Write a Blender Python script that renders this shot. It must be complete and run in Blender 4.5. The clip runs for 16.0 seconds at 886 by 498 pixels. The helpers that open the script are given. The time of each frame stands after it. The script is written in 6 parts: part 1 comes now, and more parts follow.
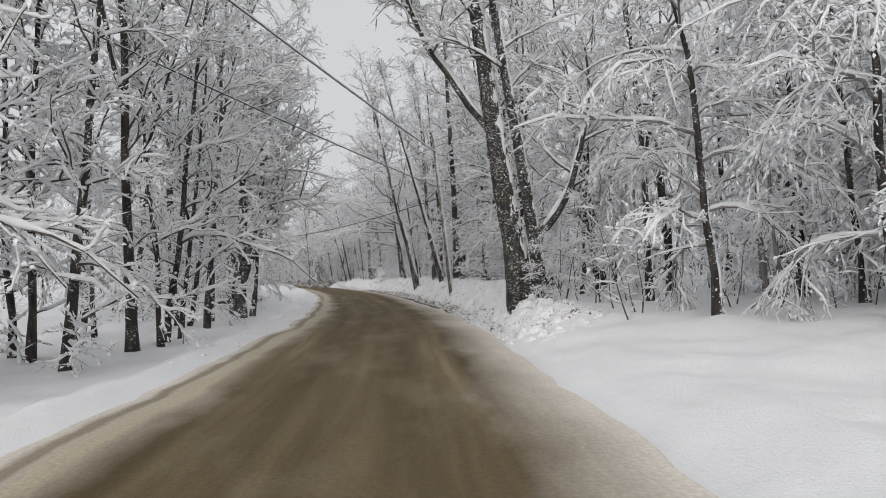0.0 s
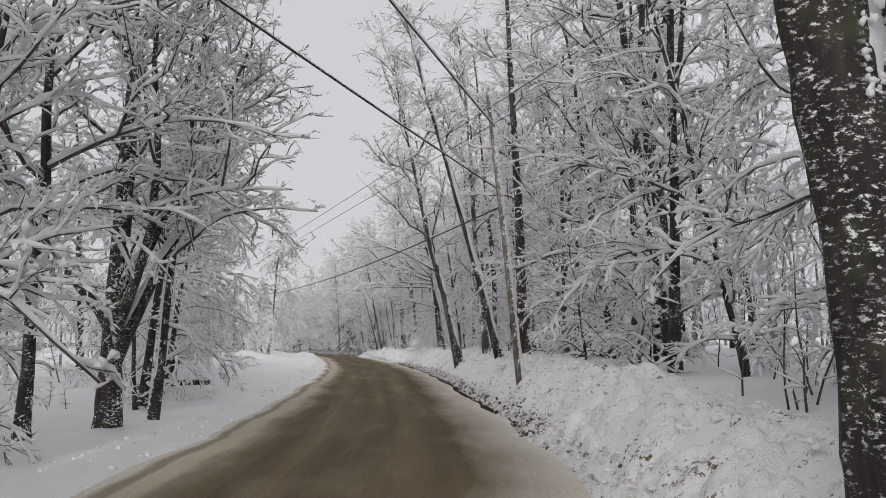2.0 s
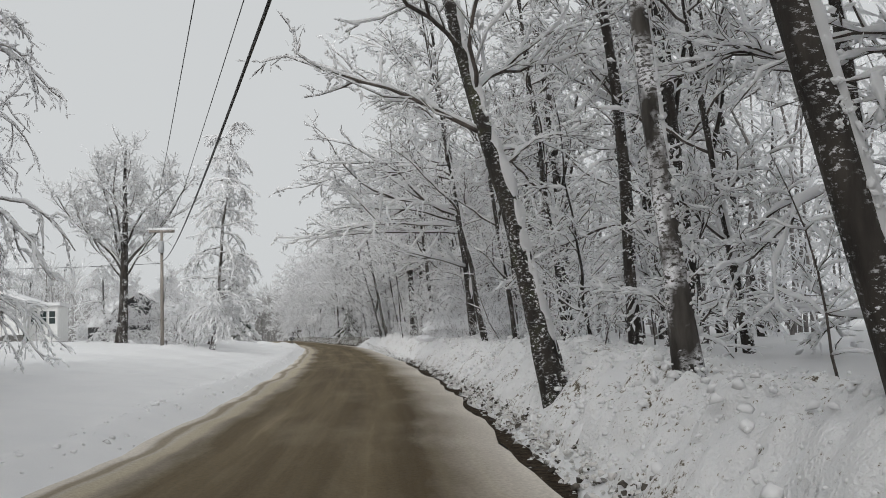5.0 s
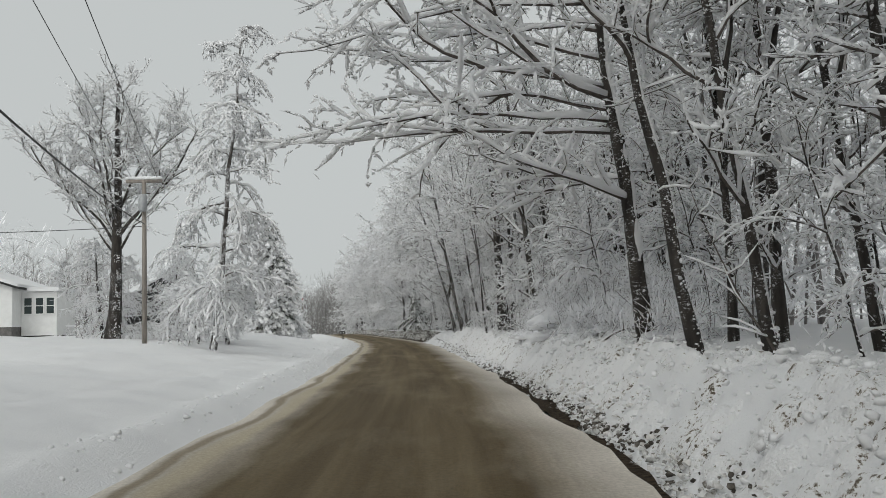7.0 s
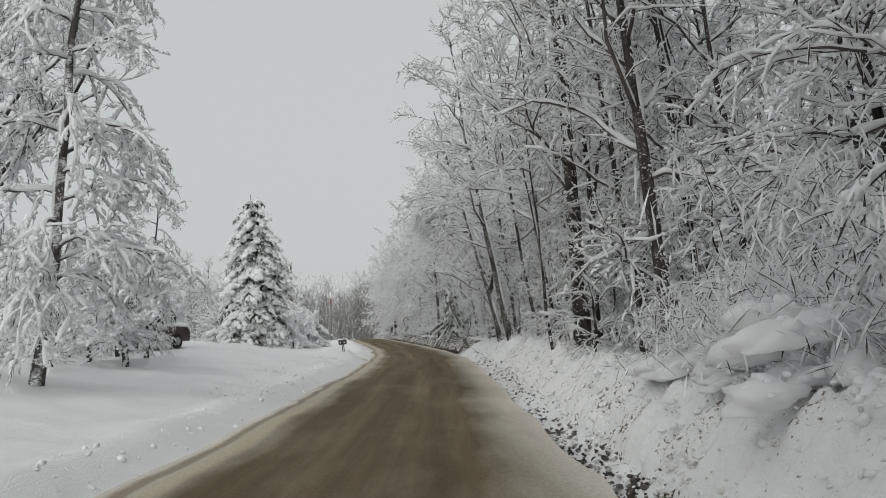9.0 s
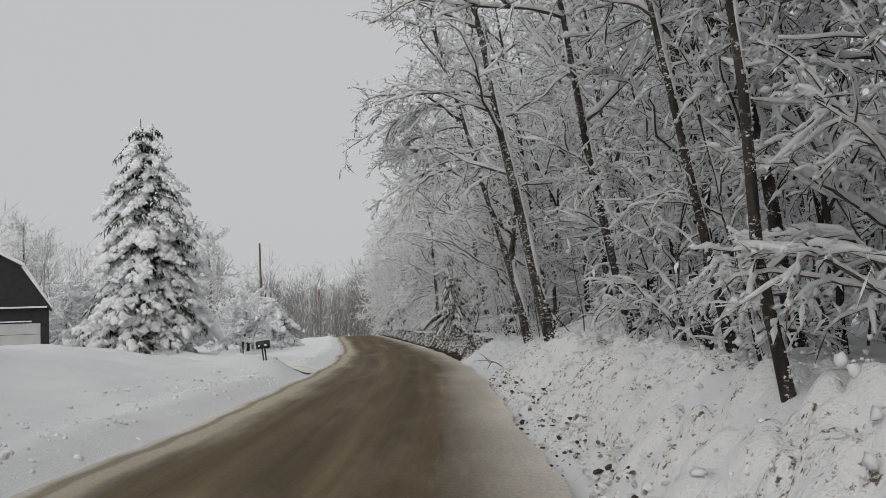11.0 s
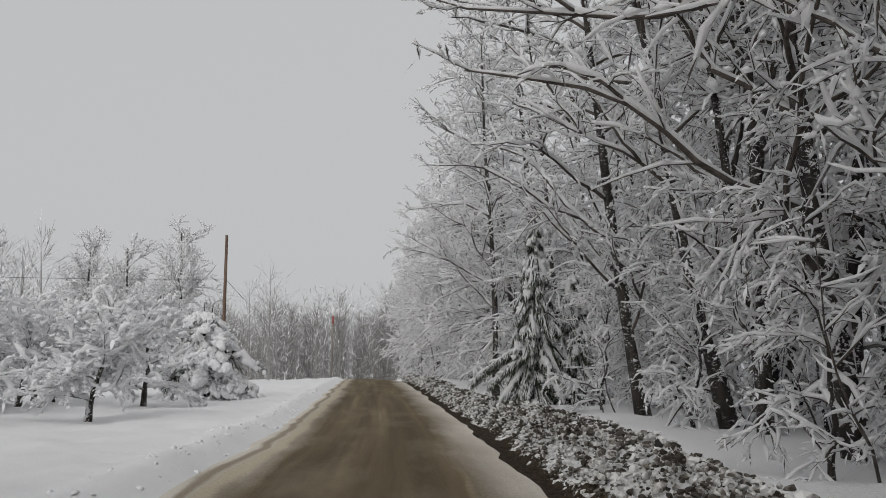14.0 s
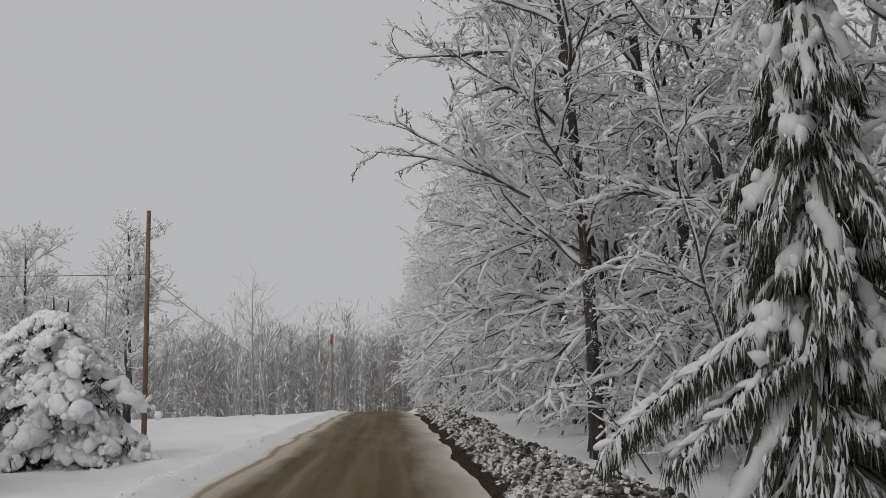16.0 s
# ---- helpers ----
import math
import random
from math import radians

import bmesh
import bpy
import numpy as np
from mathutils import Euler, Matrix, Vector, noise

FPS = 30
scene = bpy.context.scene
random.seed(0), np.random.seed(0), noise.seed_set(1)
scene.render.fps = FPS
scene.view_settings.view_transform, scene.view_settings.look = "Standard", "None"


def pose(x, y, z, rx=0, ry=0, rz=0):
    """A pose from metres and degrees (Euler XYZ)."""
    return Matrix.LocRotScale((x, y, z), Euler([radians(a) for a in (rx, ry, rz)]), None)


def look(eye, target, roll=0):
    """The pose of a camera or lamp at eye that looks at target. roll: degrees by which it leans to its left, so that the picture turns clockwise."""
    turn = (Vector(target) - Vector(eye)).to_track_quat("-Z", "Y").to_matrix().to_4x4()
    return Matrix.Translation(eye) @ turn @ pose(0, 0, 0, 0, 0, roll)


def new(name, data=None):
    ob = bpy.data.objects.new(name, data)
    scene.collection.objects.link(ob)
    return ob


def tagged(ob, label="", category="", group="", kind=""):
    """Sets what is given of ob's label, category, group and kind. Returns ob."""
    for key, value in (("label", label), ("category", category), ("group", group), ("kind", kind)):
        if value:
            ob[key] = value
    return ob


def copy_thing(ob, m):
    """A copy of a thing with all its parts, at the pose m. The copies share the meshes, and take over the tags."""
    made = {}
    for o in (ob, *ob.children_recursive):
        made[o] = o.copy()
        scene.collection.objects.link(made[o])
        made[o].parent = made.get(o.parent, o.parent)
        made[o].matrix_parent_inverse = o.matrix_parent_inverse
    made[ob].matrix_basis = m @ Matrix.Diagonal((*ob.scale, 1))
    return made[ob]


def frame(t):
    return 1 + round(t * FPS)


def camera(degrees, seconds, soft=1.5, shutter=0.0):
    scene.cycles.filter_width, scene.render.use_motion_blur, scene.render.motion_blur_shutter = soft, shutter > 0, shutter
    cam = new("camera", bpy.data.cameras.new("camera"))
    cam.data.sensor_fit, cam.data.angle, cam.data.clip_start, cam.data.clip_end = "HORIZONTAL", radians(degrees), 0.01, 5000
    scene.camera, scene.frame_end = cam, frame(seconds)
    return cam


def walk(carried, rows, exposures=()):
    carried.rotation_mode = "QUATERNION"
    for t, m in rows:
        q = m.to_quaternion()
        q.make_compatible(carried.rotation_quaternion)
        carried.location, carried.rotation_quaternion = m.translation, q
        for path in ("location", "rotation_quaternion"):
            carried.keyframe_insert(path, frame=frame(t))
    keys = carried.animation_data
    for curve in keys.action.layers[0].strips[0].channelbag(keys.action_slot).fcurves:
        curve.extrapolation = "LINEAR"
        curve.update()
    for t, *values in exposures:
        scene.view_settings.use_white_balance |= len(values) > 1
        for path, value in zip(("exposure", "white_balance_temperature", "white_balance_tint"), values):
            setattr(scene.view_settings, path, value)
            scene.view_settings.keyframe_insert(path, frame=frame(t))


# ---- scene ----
cam = camera(52.2, 16.0, soft=0.9)
EXPOSURES = ((0, 0.64, 6420, 11), (1.5, 0.6, 6450, 13), (3.5, 0.61, 6450, 12), (5, 0.6, 6440, 9), (7.5, 0.42, 6440, 6), (8.5, 0.47, 6440, 6), (11, 0.36, 6480, 10), (13, 0.39, 6500, 10), (16, 0.18, 6500, 12))
PATH = [
    (0.0, (-1.245, 15.346, 1.413), (-1.121, 17.341, 1.468), -1.47),
    (0.5, (-0.970, 20.092, 1.439), (-0.838, 22.086, 1.525), -1.33),
    (1.0, (-0.758, 24.740, 1.469), (-0.557, 26.725, 1.613), -0.34),
    (1.5, (-0.615, 29.093, 1.495), (-0.465, 31.081, 1.654), -0.07),
    (2.0, (-0.540, 33.148, 1.506), (-0.515, 35.137, 1.712), -0.56),
    (2.5, (-0.534, 37.145, 1.508), (-0.466, 39.133, 1.716), -0.90),
    (3.0, (-0.574, 41.203, 1.515), (-0.512, 43.193, 1.704), -1.01),
    (3.5, (-0.633, 45.308, 1.531), (-0.593, 47.301, 1.704), -0.32),
    (4.0, (-0.726, 49.392, 1.554), (-0.697, 51.383, 1.740), -1.54),
    (4.5, (-0.824, 53.420, 1.585), (-0.825, 55.412, 1.759), -1.64),
    (5.0, (-0.954, 57.289, 1.603), (-0.962, 59.282, 1.772), -1.74),
    (5.5, (-1.190, 61.140, 1.599), (-1.237, 63.132, 1.765), -1.08),
    (6.0, (-1.530, 65.028, 1.584), (-1.615, 67.020, 1.746), -0.76),
    (6.5, (-1.918, 68.990, 1.571), (-2.043, 70.980, 1.730), -0.93),
    (7.0, (-2.289, 73.054, 1.574), (-2.454, 75.041, 1.730), -1.62),
    (7.5, (-2.593, 77.225, 1.602), (-2.796, 79.209, 1.755), -2.70),
    (8.0, (-2.836, 81.434, 1.650), (-3.019, 83.419, 1.803), -2.24),
    (8.5, (-3.074, 85.411, 1.681), (-3.337, 87.386, 1.847), -2.84),
    (9.0, (-3.344, 89.355, 1.679), (-3.611, 91.330, 1.842), -1.71),
    (9.5, (-3.666, 93.350, 1.649), (-3.938, 95.325, 1.810), -1.00),
    (10.0, (-4.055, 97.436, 1.601), (-4.332, 99.410, 1.759), -0.88),
    (10.5, (-4.527, 101.644, 1.544), (-4.808, 103.618, 1.699), -1.33),
    (11.0, (-5.092, 105.993, 1.483), (-5.377, 107.966, 1.635), -2.16),
    (11.5, (-5.754, 110.440, 1.422), (-6.068, 112.409, 1.587), -2.54),
    (12.0, (-6.487, 114.765, 1.359), (-6.847, 116.724, 1.538), -0.34),
    (12.5, (-7.276, 119.011, 1.377), (-7.636, 120.969, 1.568), 0.68),
    (13.0, (-8.101, 123.322, 1.457), (-8.478, 125.273, 1.682), 1.34),
    (13.5, (-8.914, 127.692, 1.561), (-9.249, 129.649, 1.806), 2.22),
    (14.0, (-9.715, 131.996, 1.626), (-10.093, 133.945, 1.867), 0.95),
    (14.5, (-10.524, 136.265, 1.630), (-10.951, 138.203, 1.880), 1.18),
    (15.0, (-11.377, 140.407, 1.615), (-11.729, 142.359, 1.872), -0.07),
    (15.5, (-12.219, 144.347, 1.584), (-12.570, 146.296, 1.862), -0.26),
    (16.0, (-13.100, 148.261, 1.553), (-13.513, 150.195, 1.848), -0.93),
]
walk(cam, [(t, look(eye, target, roll)) for t, eye, target, roll in PATH],
     exposures=EXPOSURES)

# ------------------------------------------------------------------ light
scene.cycles.max_bounces, scene.cycles.diffuse_bounces, scene.cycles.transmission_bounces = 24, 20, 20
world = bpy.data.worlds.new("overcast_sky")
scene.world = world
world.use_nodes = True
wn = world.node_tree
wn.nodes.clear()
w_out = wn.nodes.new("ShaderNodeOutputWorld")
w_bg = wn.nodes.new("ShaderNodeBackground")
w_sky = wn.nodes.new("ShaderNodeTexSky")
w_sky.sky_type, w_sky.sun_disc = "NISHITA", False
w_sky.sun_elevation, w_sky.sun_rotation = radians(30), radians(195)
w_sky.dust_density = 4.0
w_sat = wn.nodes.new("ShaderNodeHueSaturation")
w_sat.inputs["Saturation"].default_value = 0.1
w_sat.inputs["Value"].default_value = 0.08
w_mix = wn.nodes.new("ShaderNodeMixRGB")
w_mix.inputs["Fac"].default_value = 0.93
w_mix.inputs["Color2"].default_value = (0.97, 0.99, 1.0, 1)
wn.links.new(w_sky.outputs[0], w_sat.inputs["Color"])
wn.links.new(w_sat.outputs[0], w_mix.inputs["Color1"])
wn.links.new(w_mix.outputs[0], w_bg.inputs["Color"])
w_bg.inputs["Strength"].default_value = 0.44
wn.links.new(w_bg.outputs[0], w_out.inputs["Surface"])

sun = new("sun", bpy.data.lights.new("sun", "SUN"))
sun.data.energy, sun.data.angle, sun.data.color = 1.5, radians(70), (1.0, 0.97, 0.93)
sun.matrix_world = look((0, 0, 31), (16, 60, 0))


# ------------------------------------------------------------------ materials
def material(name, rough=0.7, metal=0.0):
    m = bpy.data.materials.new(name)
    m.use_nodes = True
    nt = m.node_tree
    b = nt.nodes["Principled BSDF"]
    b.inputs["Roughness"].default_value = rough
    b.inputs["Metallic"].default_value = metal
    return m, nt, b


def noise_node(nt, scale, detail=4.0, coord="Object", rough=0.55, stretch=None):
    tc = nt.nodes.new("ShaderNodeTexCoord")
    src = tc.outputs[coord]
    if stretch:
        mp = nt.nodes.new("ShaderNodeMapping")
        mp.inputs["Scale"].default_value = stretch
        nt.links.new(src, mp.inputs["Vector"])
        src = mp.outputs[0]
    n = nt.nodes.new("ShaderNodeTexNoise")
    n.inputs["Scale"].default_value = scale
    n.inputs["Detail"].default_value = detail
    n.inputs["Roughness"].default_value = rough
    nt.links.new(src, n.inputs["Vector"])
    return n


def ramp(nt, fac, stops):
    r = nt.nodes.new("ShaderNodeValToRGB")
    e = r.color_ramp.elements
    while len(e) < len(stops):
        e.new(0.5)
    for el, (p, c) in zip(e, stops):
        el.position, el.color = p, (*c, 1) if len(c) == 3 else c
    nt.links.new(fac, r.inputs["Fac"])
    return r


def bump(nt, b, height, strength, distance):
    bp = nt.nodes.new("ShaderNodeBump")
    bp.inputs["Strength"].default_value = strength
    bp.inputs["Distance"].default_value = distance
    nt.links.new(height, bp.inputs["Height"])
    nt.links.new(bp.outputs[0], b.inputs["Normal"])
    return bp


def mix(nt, fac, a, b):
    m = nt.nodes.new("ShaderNodeMixRGB")
    nt.links.new(fac, m.inputs["Fac"])
    for sock, v in (("Color1", a), ("Color2", b)):
        if isinstance(v, tuple):
            m.inputs[sock].default_value = (*v, 1)
        else:
            nt.links.new(v, m.inputs[sock])
    return m


def simple(name, c1, c2, scale, rough=0.7, bump_s=0.3, bump_d=0.01, metal=0.0, stretch=None):
    m, nt, b = material(name, rough, metal)
    n = noise_node(nt, scale, stretch=stretch)
    r = ramp(nt, n.outputs["Fac"], [(0.3, c1), (0.7, c2)])
    nt.links.new(r.outputs[0], b.inputs["Base Color"])
    bump(nt, b, n.outputs["Fac"], bump_s, bump_d)
    return m


def make_snow(name, tone=1.0, scale=2.0, depth=0.06):
    m, nt, b = material(name, 0.62)
    big = noise_node(nt, scale * 0.2, 5)
    fine = noise_node(nt, scale * 9, 6)
    r = ramp(nt, big.outputs["Fac"], [(0.25, (0.84 * tone, 0.845 * tone, 0.86 * tone)), (0.75, (0.9 * tone, 0.9 * tone, 0.905 * tone))])
    nt.links.new(r.outputs[0], b.inputs["Base Color"])
    add = nt.nodes.new("ShaderNodeMath")
    add.operation = "MULTIPLY_ADD"
    add.inputs[1].default_value = 0.25
    nt.links.new(fine.outputs["Fac"], add.inputs[0])
    nt.links.new(big.outputs["Fac"], add.inputs[2])
    bump(nt, b, add.outputs[0], 0.8, depth)
    return m


SNOW = make_snow("snow_on_ground", 0.88, 4.0, 0.12)
TWIG_SNOW = make_snow("snow_on_branches", 1.095, 6.0, 0.03)
_nt = TWIG_SNOW.node_tree
_tr = _nt.nodes.new("ShaderNodeBsdfTranslucent")
_tr.inputs["Color"].default_value = (0.985, 0.985, 0.99, 1)
_mx = _nt.nodes.new("ShaderNodeMixShader")
_mx.inputs["Fac"].default_value = 0.5
_nt.links.new(_nt.nodes["Principled BSDF"].outputs[0], _mx.inputs[1])
_nt.links.new(_tr.outputs[0], _mx.inputs[2])
_nt.links.new(_mx.outputs[0], _nt.nodes["Material Output"].inputs["Surface"])


def make_bark(name, dark, light, snowed, moss=False, mask=(0.46, 0.62)):
    """Rough bark with clinging flecks of snow."""
    m, nt, b = material(name, 0.9)
    n = noise_node(nt, 7, 6, stretch=(1, 1, 0.25))
    r = ramp(nt, n.outputs["Fac"], [(0.3, dark), (0.72, light)])
    col = r.outputs[0]
    if moss:
        g = noise_node(nt, 2.2, 4)
        f = ramp(nt, g.outputs["Fac"], [(0.55, (0, 0, 0)), (0.7, (1, 1, 1))])
        col = mix(nt, f.outputs[0], col, (0.045, 0.046, 0.025)).outputs[0]
    s = noise_node(nt, 15, 6, rough=0.75, stretch=(1, 1, 2.1))
    f = ramp(nt, s.outputs["Fac"], [(snowed, (0, 0, 0)), (snowed + 0.06, (1, 1, 1))])
    patch = noise_node(nt, 3.2, 3, stretch=(1, 1, 0.6))
    pf = ramp(nt, patch.outputs["Fac"], [(mask[0], (0, 0, 0)), (mask[1], (1, 1, 1))])
    both = nt.nodes.new("ShaderNodeMixRGB")
    both.blend_type = "MULTIPLY"
    both.inputs["Fac"].default_value = 1.0
    nt.links.new(f.outputs[0], both.inputs["Color1"])
    nt.links.new(pf.outputs[0], both.inputs["Color2"])
    f = both
    col = mix(nt, f.outputs[0], col, (0.82, 0.82, 0.84)).outputs[0]
    nt.links.new(col, b.inputs["Base Color"])
    bump(nt, b, n.outputs["Fac"], 1.0, 0.05)
    return m


BARK = make_bark("dark_bark", (0.009, 0.0075, 0.0065), (0.055, 0.047, 0.04), 0.55)
BARK_MOSS = make_bark("mossy_bark", (0.009, 0.008, 0.007), (0.045, 0.038, 0.031), 0.54, True, (0.38, 0.54))
BARK_OLD = make_bark("old_trunk_bark", (0.006, 0.0055, 0.005), (0.04, 0.034, 0.028), 0.55, True, (0.38, 0.54))
BARK_BIRCH = make_bark("flecked_bark", (0.02, 0.017, 0.015), (0.10, 0.09, 0.08), 0.45)
BARK_PALE = make_bark("grey_bark", (0.09, 0.075, 0.06), (0.22, 0.19, 0.16), 0.5)
TWIG = simple("dark_twig_wood", (0.04, 0.034, 0.03), (0.12, 0.1, 0.088), 9, 0.9)
# Far twig wood with distance haze put into its pale grey.
FAR_TWIG = simple("haze_paled_twig_wood", (0.22, 0.213, 0.208), (0.37, 0.36, 0.353), 1.5, 0.95)
# Paler than TWIG: mist and scattered light among the stems put into the colour.
THICKET_TWIG = simple("mist_paled_thicket_wood", (0.13, 0.12, 0.115), (0.3, 0.28, 0.27), 2.5, 0.95)
NEEDLES = simple("dark_conifer_needles", (0.018, 0.025, 0.015), (0.055, 0.066, 0.04), 14, 0.8)


def make_road():
    """Packed sanded snow: brown wheel tracks, paler crown and snowy edges."""
    m, nt, b = material("sanded_snow_road", 0.75)
    b.inputs["Specular IOR Level"].default_value = 0.15
    tc = nt.nodes.new("ShaderNodeTexCoord")
    sep = nt.nodes.new("ShaderNodeSeparateXYZ")
    nt.links.new(tc.outputs["UV"], sep.inputs[0])
    streak = noise_node(nt, 1.0, 6, "UV", 0.58, (1.9, 0.05, 1))
    blot = noise_node(nt, 1.0, 6, "UV", 0.6, (0.9, 0.22, 1))
    grit = noise_node(nt, 1.0, 8, "UV", 0.7, (22, 14, 1))
    base = ramp(nt, streak.outputs["Fac"], [(0.28, (0.072, 0.051, 0.024)), (0.46, (0.108, 0.08, 0.041)), (0.6, (0.15, 0.115, 0.064)), (0.76, (0.28, 0.225, 0.145))])
    f = ramp(nt, blot.outputs["Fac"], [(0.5, (0, 0, 0)), (0.78, (0.45, 0.45, 0.45))])
    col = mix(nt, f.outputs[0], base.outputs[0], (0.3, 0.255, 0.18)).outputs[0]
    ab = nt.nodes.new("ShaderNodeMath")
    ab.operation = "ABSOLUTE"
    nt.links.new(sep.outputs["X"], ab.inputs[0])
    wob = nt.nodes.new("ShaderNodeMath")
    wob.operation = "MULTIPLY_ADD"
    wob.inputs[1].default_value = 0.9
    nt.links.new(blot.outputs["Fac"], wob.inputs[0])
    nt.links.new(ab.outputs[0], wob.inputs[2])
    ed = nt.nodes.new("ShaderNodeMapRange")
    ed.inputs["From Min"].default_value, ed.inputs["From Max"].default_value = 1.75, 3.05
    nt.links.new(wob.outputs[0], ed.inputs["Value"])
    col = mix(nt, ed.outputs[0], col, (0.74, 0.69, 0.62)).outputs[0]
    # pale packed strip and a brown rut along one edge
    side = nt.nodes.new("ShaderNodeMath")
    side.operation = "MULTIPLY_ADD"
    side.inputs[1].default_value = -0.5
    nt.links.new(sep.outputs["X"], side.inputs[0])
    drift = nt.nodes.new("ShaderNodeMath")
    drift.operation = "MULTIPLY_ADD"
    drift.inputs[1].default_value = 0.22
    drift.inputs[2].default_value = -0.61
    nt.links.new(blot.outputs["Fac"], drift.inputs[0])
    nt.links.new(drift.outputs[0], side.inputs[2])
    pf = ramp(nt, side.outputs[0], [(0.30, (0, 0, 0)), (0.36, (0.6, 0.6, 0.6)), (0.44, (0.5, 0.5, 0.5)), (0.50, (0, 0, 0))])
    col = mix(nt, pf.outputs[0], col, (0.50, 0.43, 0.30)).outputs[0]
    rf = ramp(nt, side.outputs[0], [(0.49, (0, 0, 0)), (0.53, (0.7, 0.7, 0.7)), (0.58, (0.7, 0.7, 0.7)), (0.63, (0, 0, 0))])
    col = mix(nt, rf.outputs[0], col, (0.17, 0.13, 0.07)).outputs[0]
    g = ramp(nt, grit.outputs["Fac"], [(0.3, (0.72, 0.72, 0.72)), (0.7, (1.15, 1.15, 1.15))])
    mul = nt.nodes.new("ShaderNodeMixRGB")
    mul.blend_type = "MULTIPLY"
    mul.inputs["Fac"].default_value = 1.0
    nt.links.new(col, mul.inputs["Color1"])
    nt.links.new(g.outputs[0], mul.inputs["Color2"])
    nt.links.new(mul.outputs[0], b.inputs["Base Color"])
    h = nt.nodes.new("ShaderNodeMath")
    h.operation = "MULTIPLY_ADD"
    h.inputs[1].default_value = 0.3
    nt.links.new(grit.outputs["Fac"], h.inputs[0])
    nt.links.new(streak.outputs["Fac"], h.inputs[2])
    bump(nt, b, h.outputs[0], 0.6, 0.06)
    return m


ROAD = make_road()
DRIVE_SNOW = simple("packed_driveway_snow", (0.6, 0.56, 0.48), (0.8, 0.79, 0.77), 1.3, 0.65, 0.6, 0.05, stretch=(0.35, 1.6, 1))
MUD = simple("wet_dark_mud", (0.008, 0.006, 0.004), (0.075, 0.056, 0.038), 11, 1.0, 1.0, 0.09)
MUD.node_tree.nodes["Principled BSDF"].inputs["Specular IOR Level"].default_value = 0.1


def make_clods():
    """Ploughed lumps of snow, some dirty with sand and dead leaves."""
    m, nt, b = material("ploughed_snow_clods", 0.75)
    geo = nt.nodes.new("ShaderNodeNewGeometry")
    n = noise_node(nt, 9, 5)
    add = nt.nodes.new("ShaderNodeMath")
    add.operation = "MULTIPLY_ADD"
    add.inputs[1].default_value = 0.7
    nt.links.new(n.outputs["Fac"], add.inputs[0])
    patch = noise_node(nt, 1.7, 3)
    pm = nt.nodes.new("ShaderNodeMapRange")
    pm.inputs["From Min"].default_value, pm.inputs["From Max"].default_value = 0.34, 0.66
    nt.links.new(patch.outputs["Fac"], pm.inputs["Value"])
    blend = mix(nt, pm.outputs[0], (0, 0, 0), (1, 1, 1))
    half_ = nt.nodes.new("ShaderNodeMixRGB")
    half_.inputs["Fac"].default_value = 0.55
    nt.links.new(geo.outputs["Random Per Island"], half_.inputs["Color1"])
    nt.links.new(blend.outputs[0], half_.inputs["Color2"])
    nt.links.new(half_.outputs[0], add.inputs[2])
    half = nt.nodes.new("ShaderNodeMath")
    half.operation = "MULTIPLY"
    half.inputs[1].default_value = 0.6
    nt.links.new(add.outputs[0], half.inputs[0])
    return m, nt, b, half


def clod_material(name, dirt, top=(0.86, 0.86, 0.87)):
    m, nt, b, add = make_clods()
    m.name = name
    r = ramp(nt, add.outputs[0], [(max(0.0, dirt - 0.12), (0.028, 0.022, 0.016)), (dirt, (0.13, 0.116, 0.097)), (dirt + 0.1, tuple(0.8 * q for q in top)), (1.0, top)])
    nt.links.new(r.outputs[0], b.inputs["Base Color"])
    return m


def make_bank():
    """Ploughed snow with grit, bits of earth and dead leaves in it."""
    m, nt, b = material("ploughed_bank_snow", 0.7)
    patch = noise_node(nt, 1.1, 4)
    speck = noise_node(nt, 15, 6, rough=0.7)
    grain = noise_node(nt, 26, 5)
    add = nt.nodes.new("ShaderNodeMath")
    add.operation = "MULTIPLY_ADD"
    add.inputs[1].default_value = 0.55
    nt.links.new(patch.outputs["Fac"], add.inputs[0])
    nt.links.new(speck.outputs["Fac"], add.inputs[2])
    r = ramp(nt, add.outputs[0], [(0.0, (0.74, 0.745, 0.76)), (0.86, (0.78, 0.78, 0.785)), (0.905, (0.42, 0.39, 0.35)), (0.94, (0.10, 0.08, 0.055))])
    nt.links.new(r.outputs[0], b.inputs["Base Color"])
    bump(nt, b, grain.outputs["Fac"], 0.8, 0.05)
    return m


BANK = make_bank()
CLOD_CLEAN = clod_material("ploughed_snow_clods", 0.15)
CLOD_DIRTY = clod_material("dirty_ploughed_clods", 0.48, (0.80, 0.80, 0.79))
CLOD_SANDY = clod_material("sandy_ploughed_clods", 0.30, (0.74, 0.72, 0.70))
WHITE_PAINT = simple("white_clapboard_paint", (0.74, 0.74, 0.73), (0.82, 0.82, 0.81), 3, 0.6)
DARK_PAINT = simple("black_painted_boards", (0.008, 0.008, 0.009), (0.02, 0.02, 0.021), 4, 0.7)
GREY_DOOR = simple("grey_garage_door_paint", (0.42, 0.43, 0.43), (0.5, 0.5, 0.5), 2, 0.6)
FOUNDATION = simple("concrete_foundation", (0.10, 0.10, 0.095), (0.2, 0.19, 0.18), 5, 0.9)
POLE_WOOD = simple("weathered_pole_wood", (0.07, 0.045, 0.032), (0.17, 0.115, 0.085), 5, 0.9, stretch=(4, 4, 0.3))
POLE_GREY = simple("grey_pole_wood", (0.15, 0.135, 0.12), (0.3, 0.27, 0.24), 5, 0.9, stretch=(4, 4, 0.3))
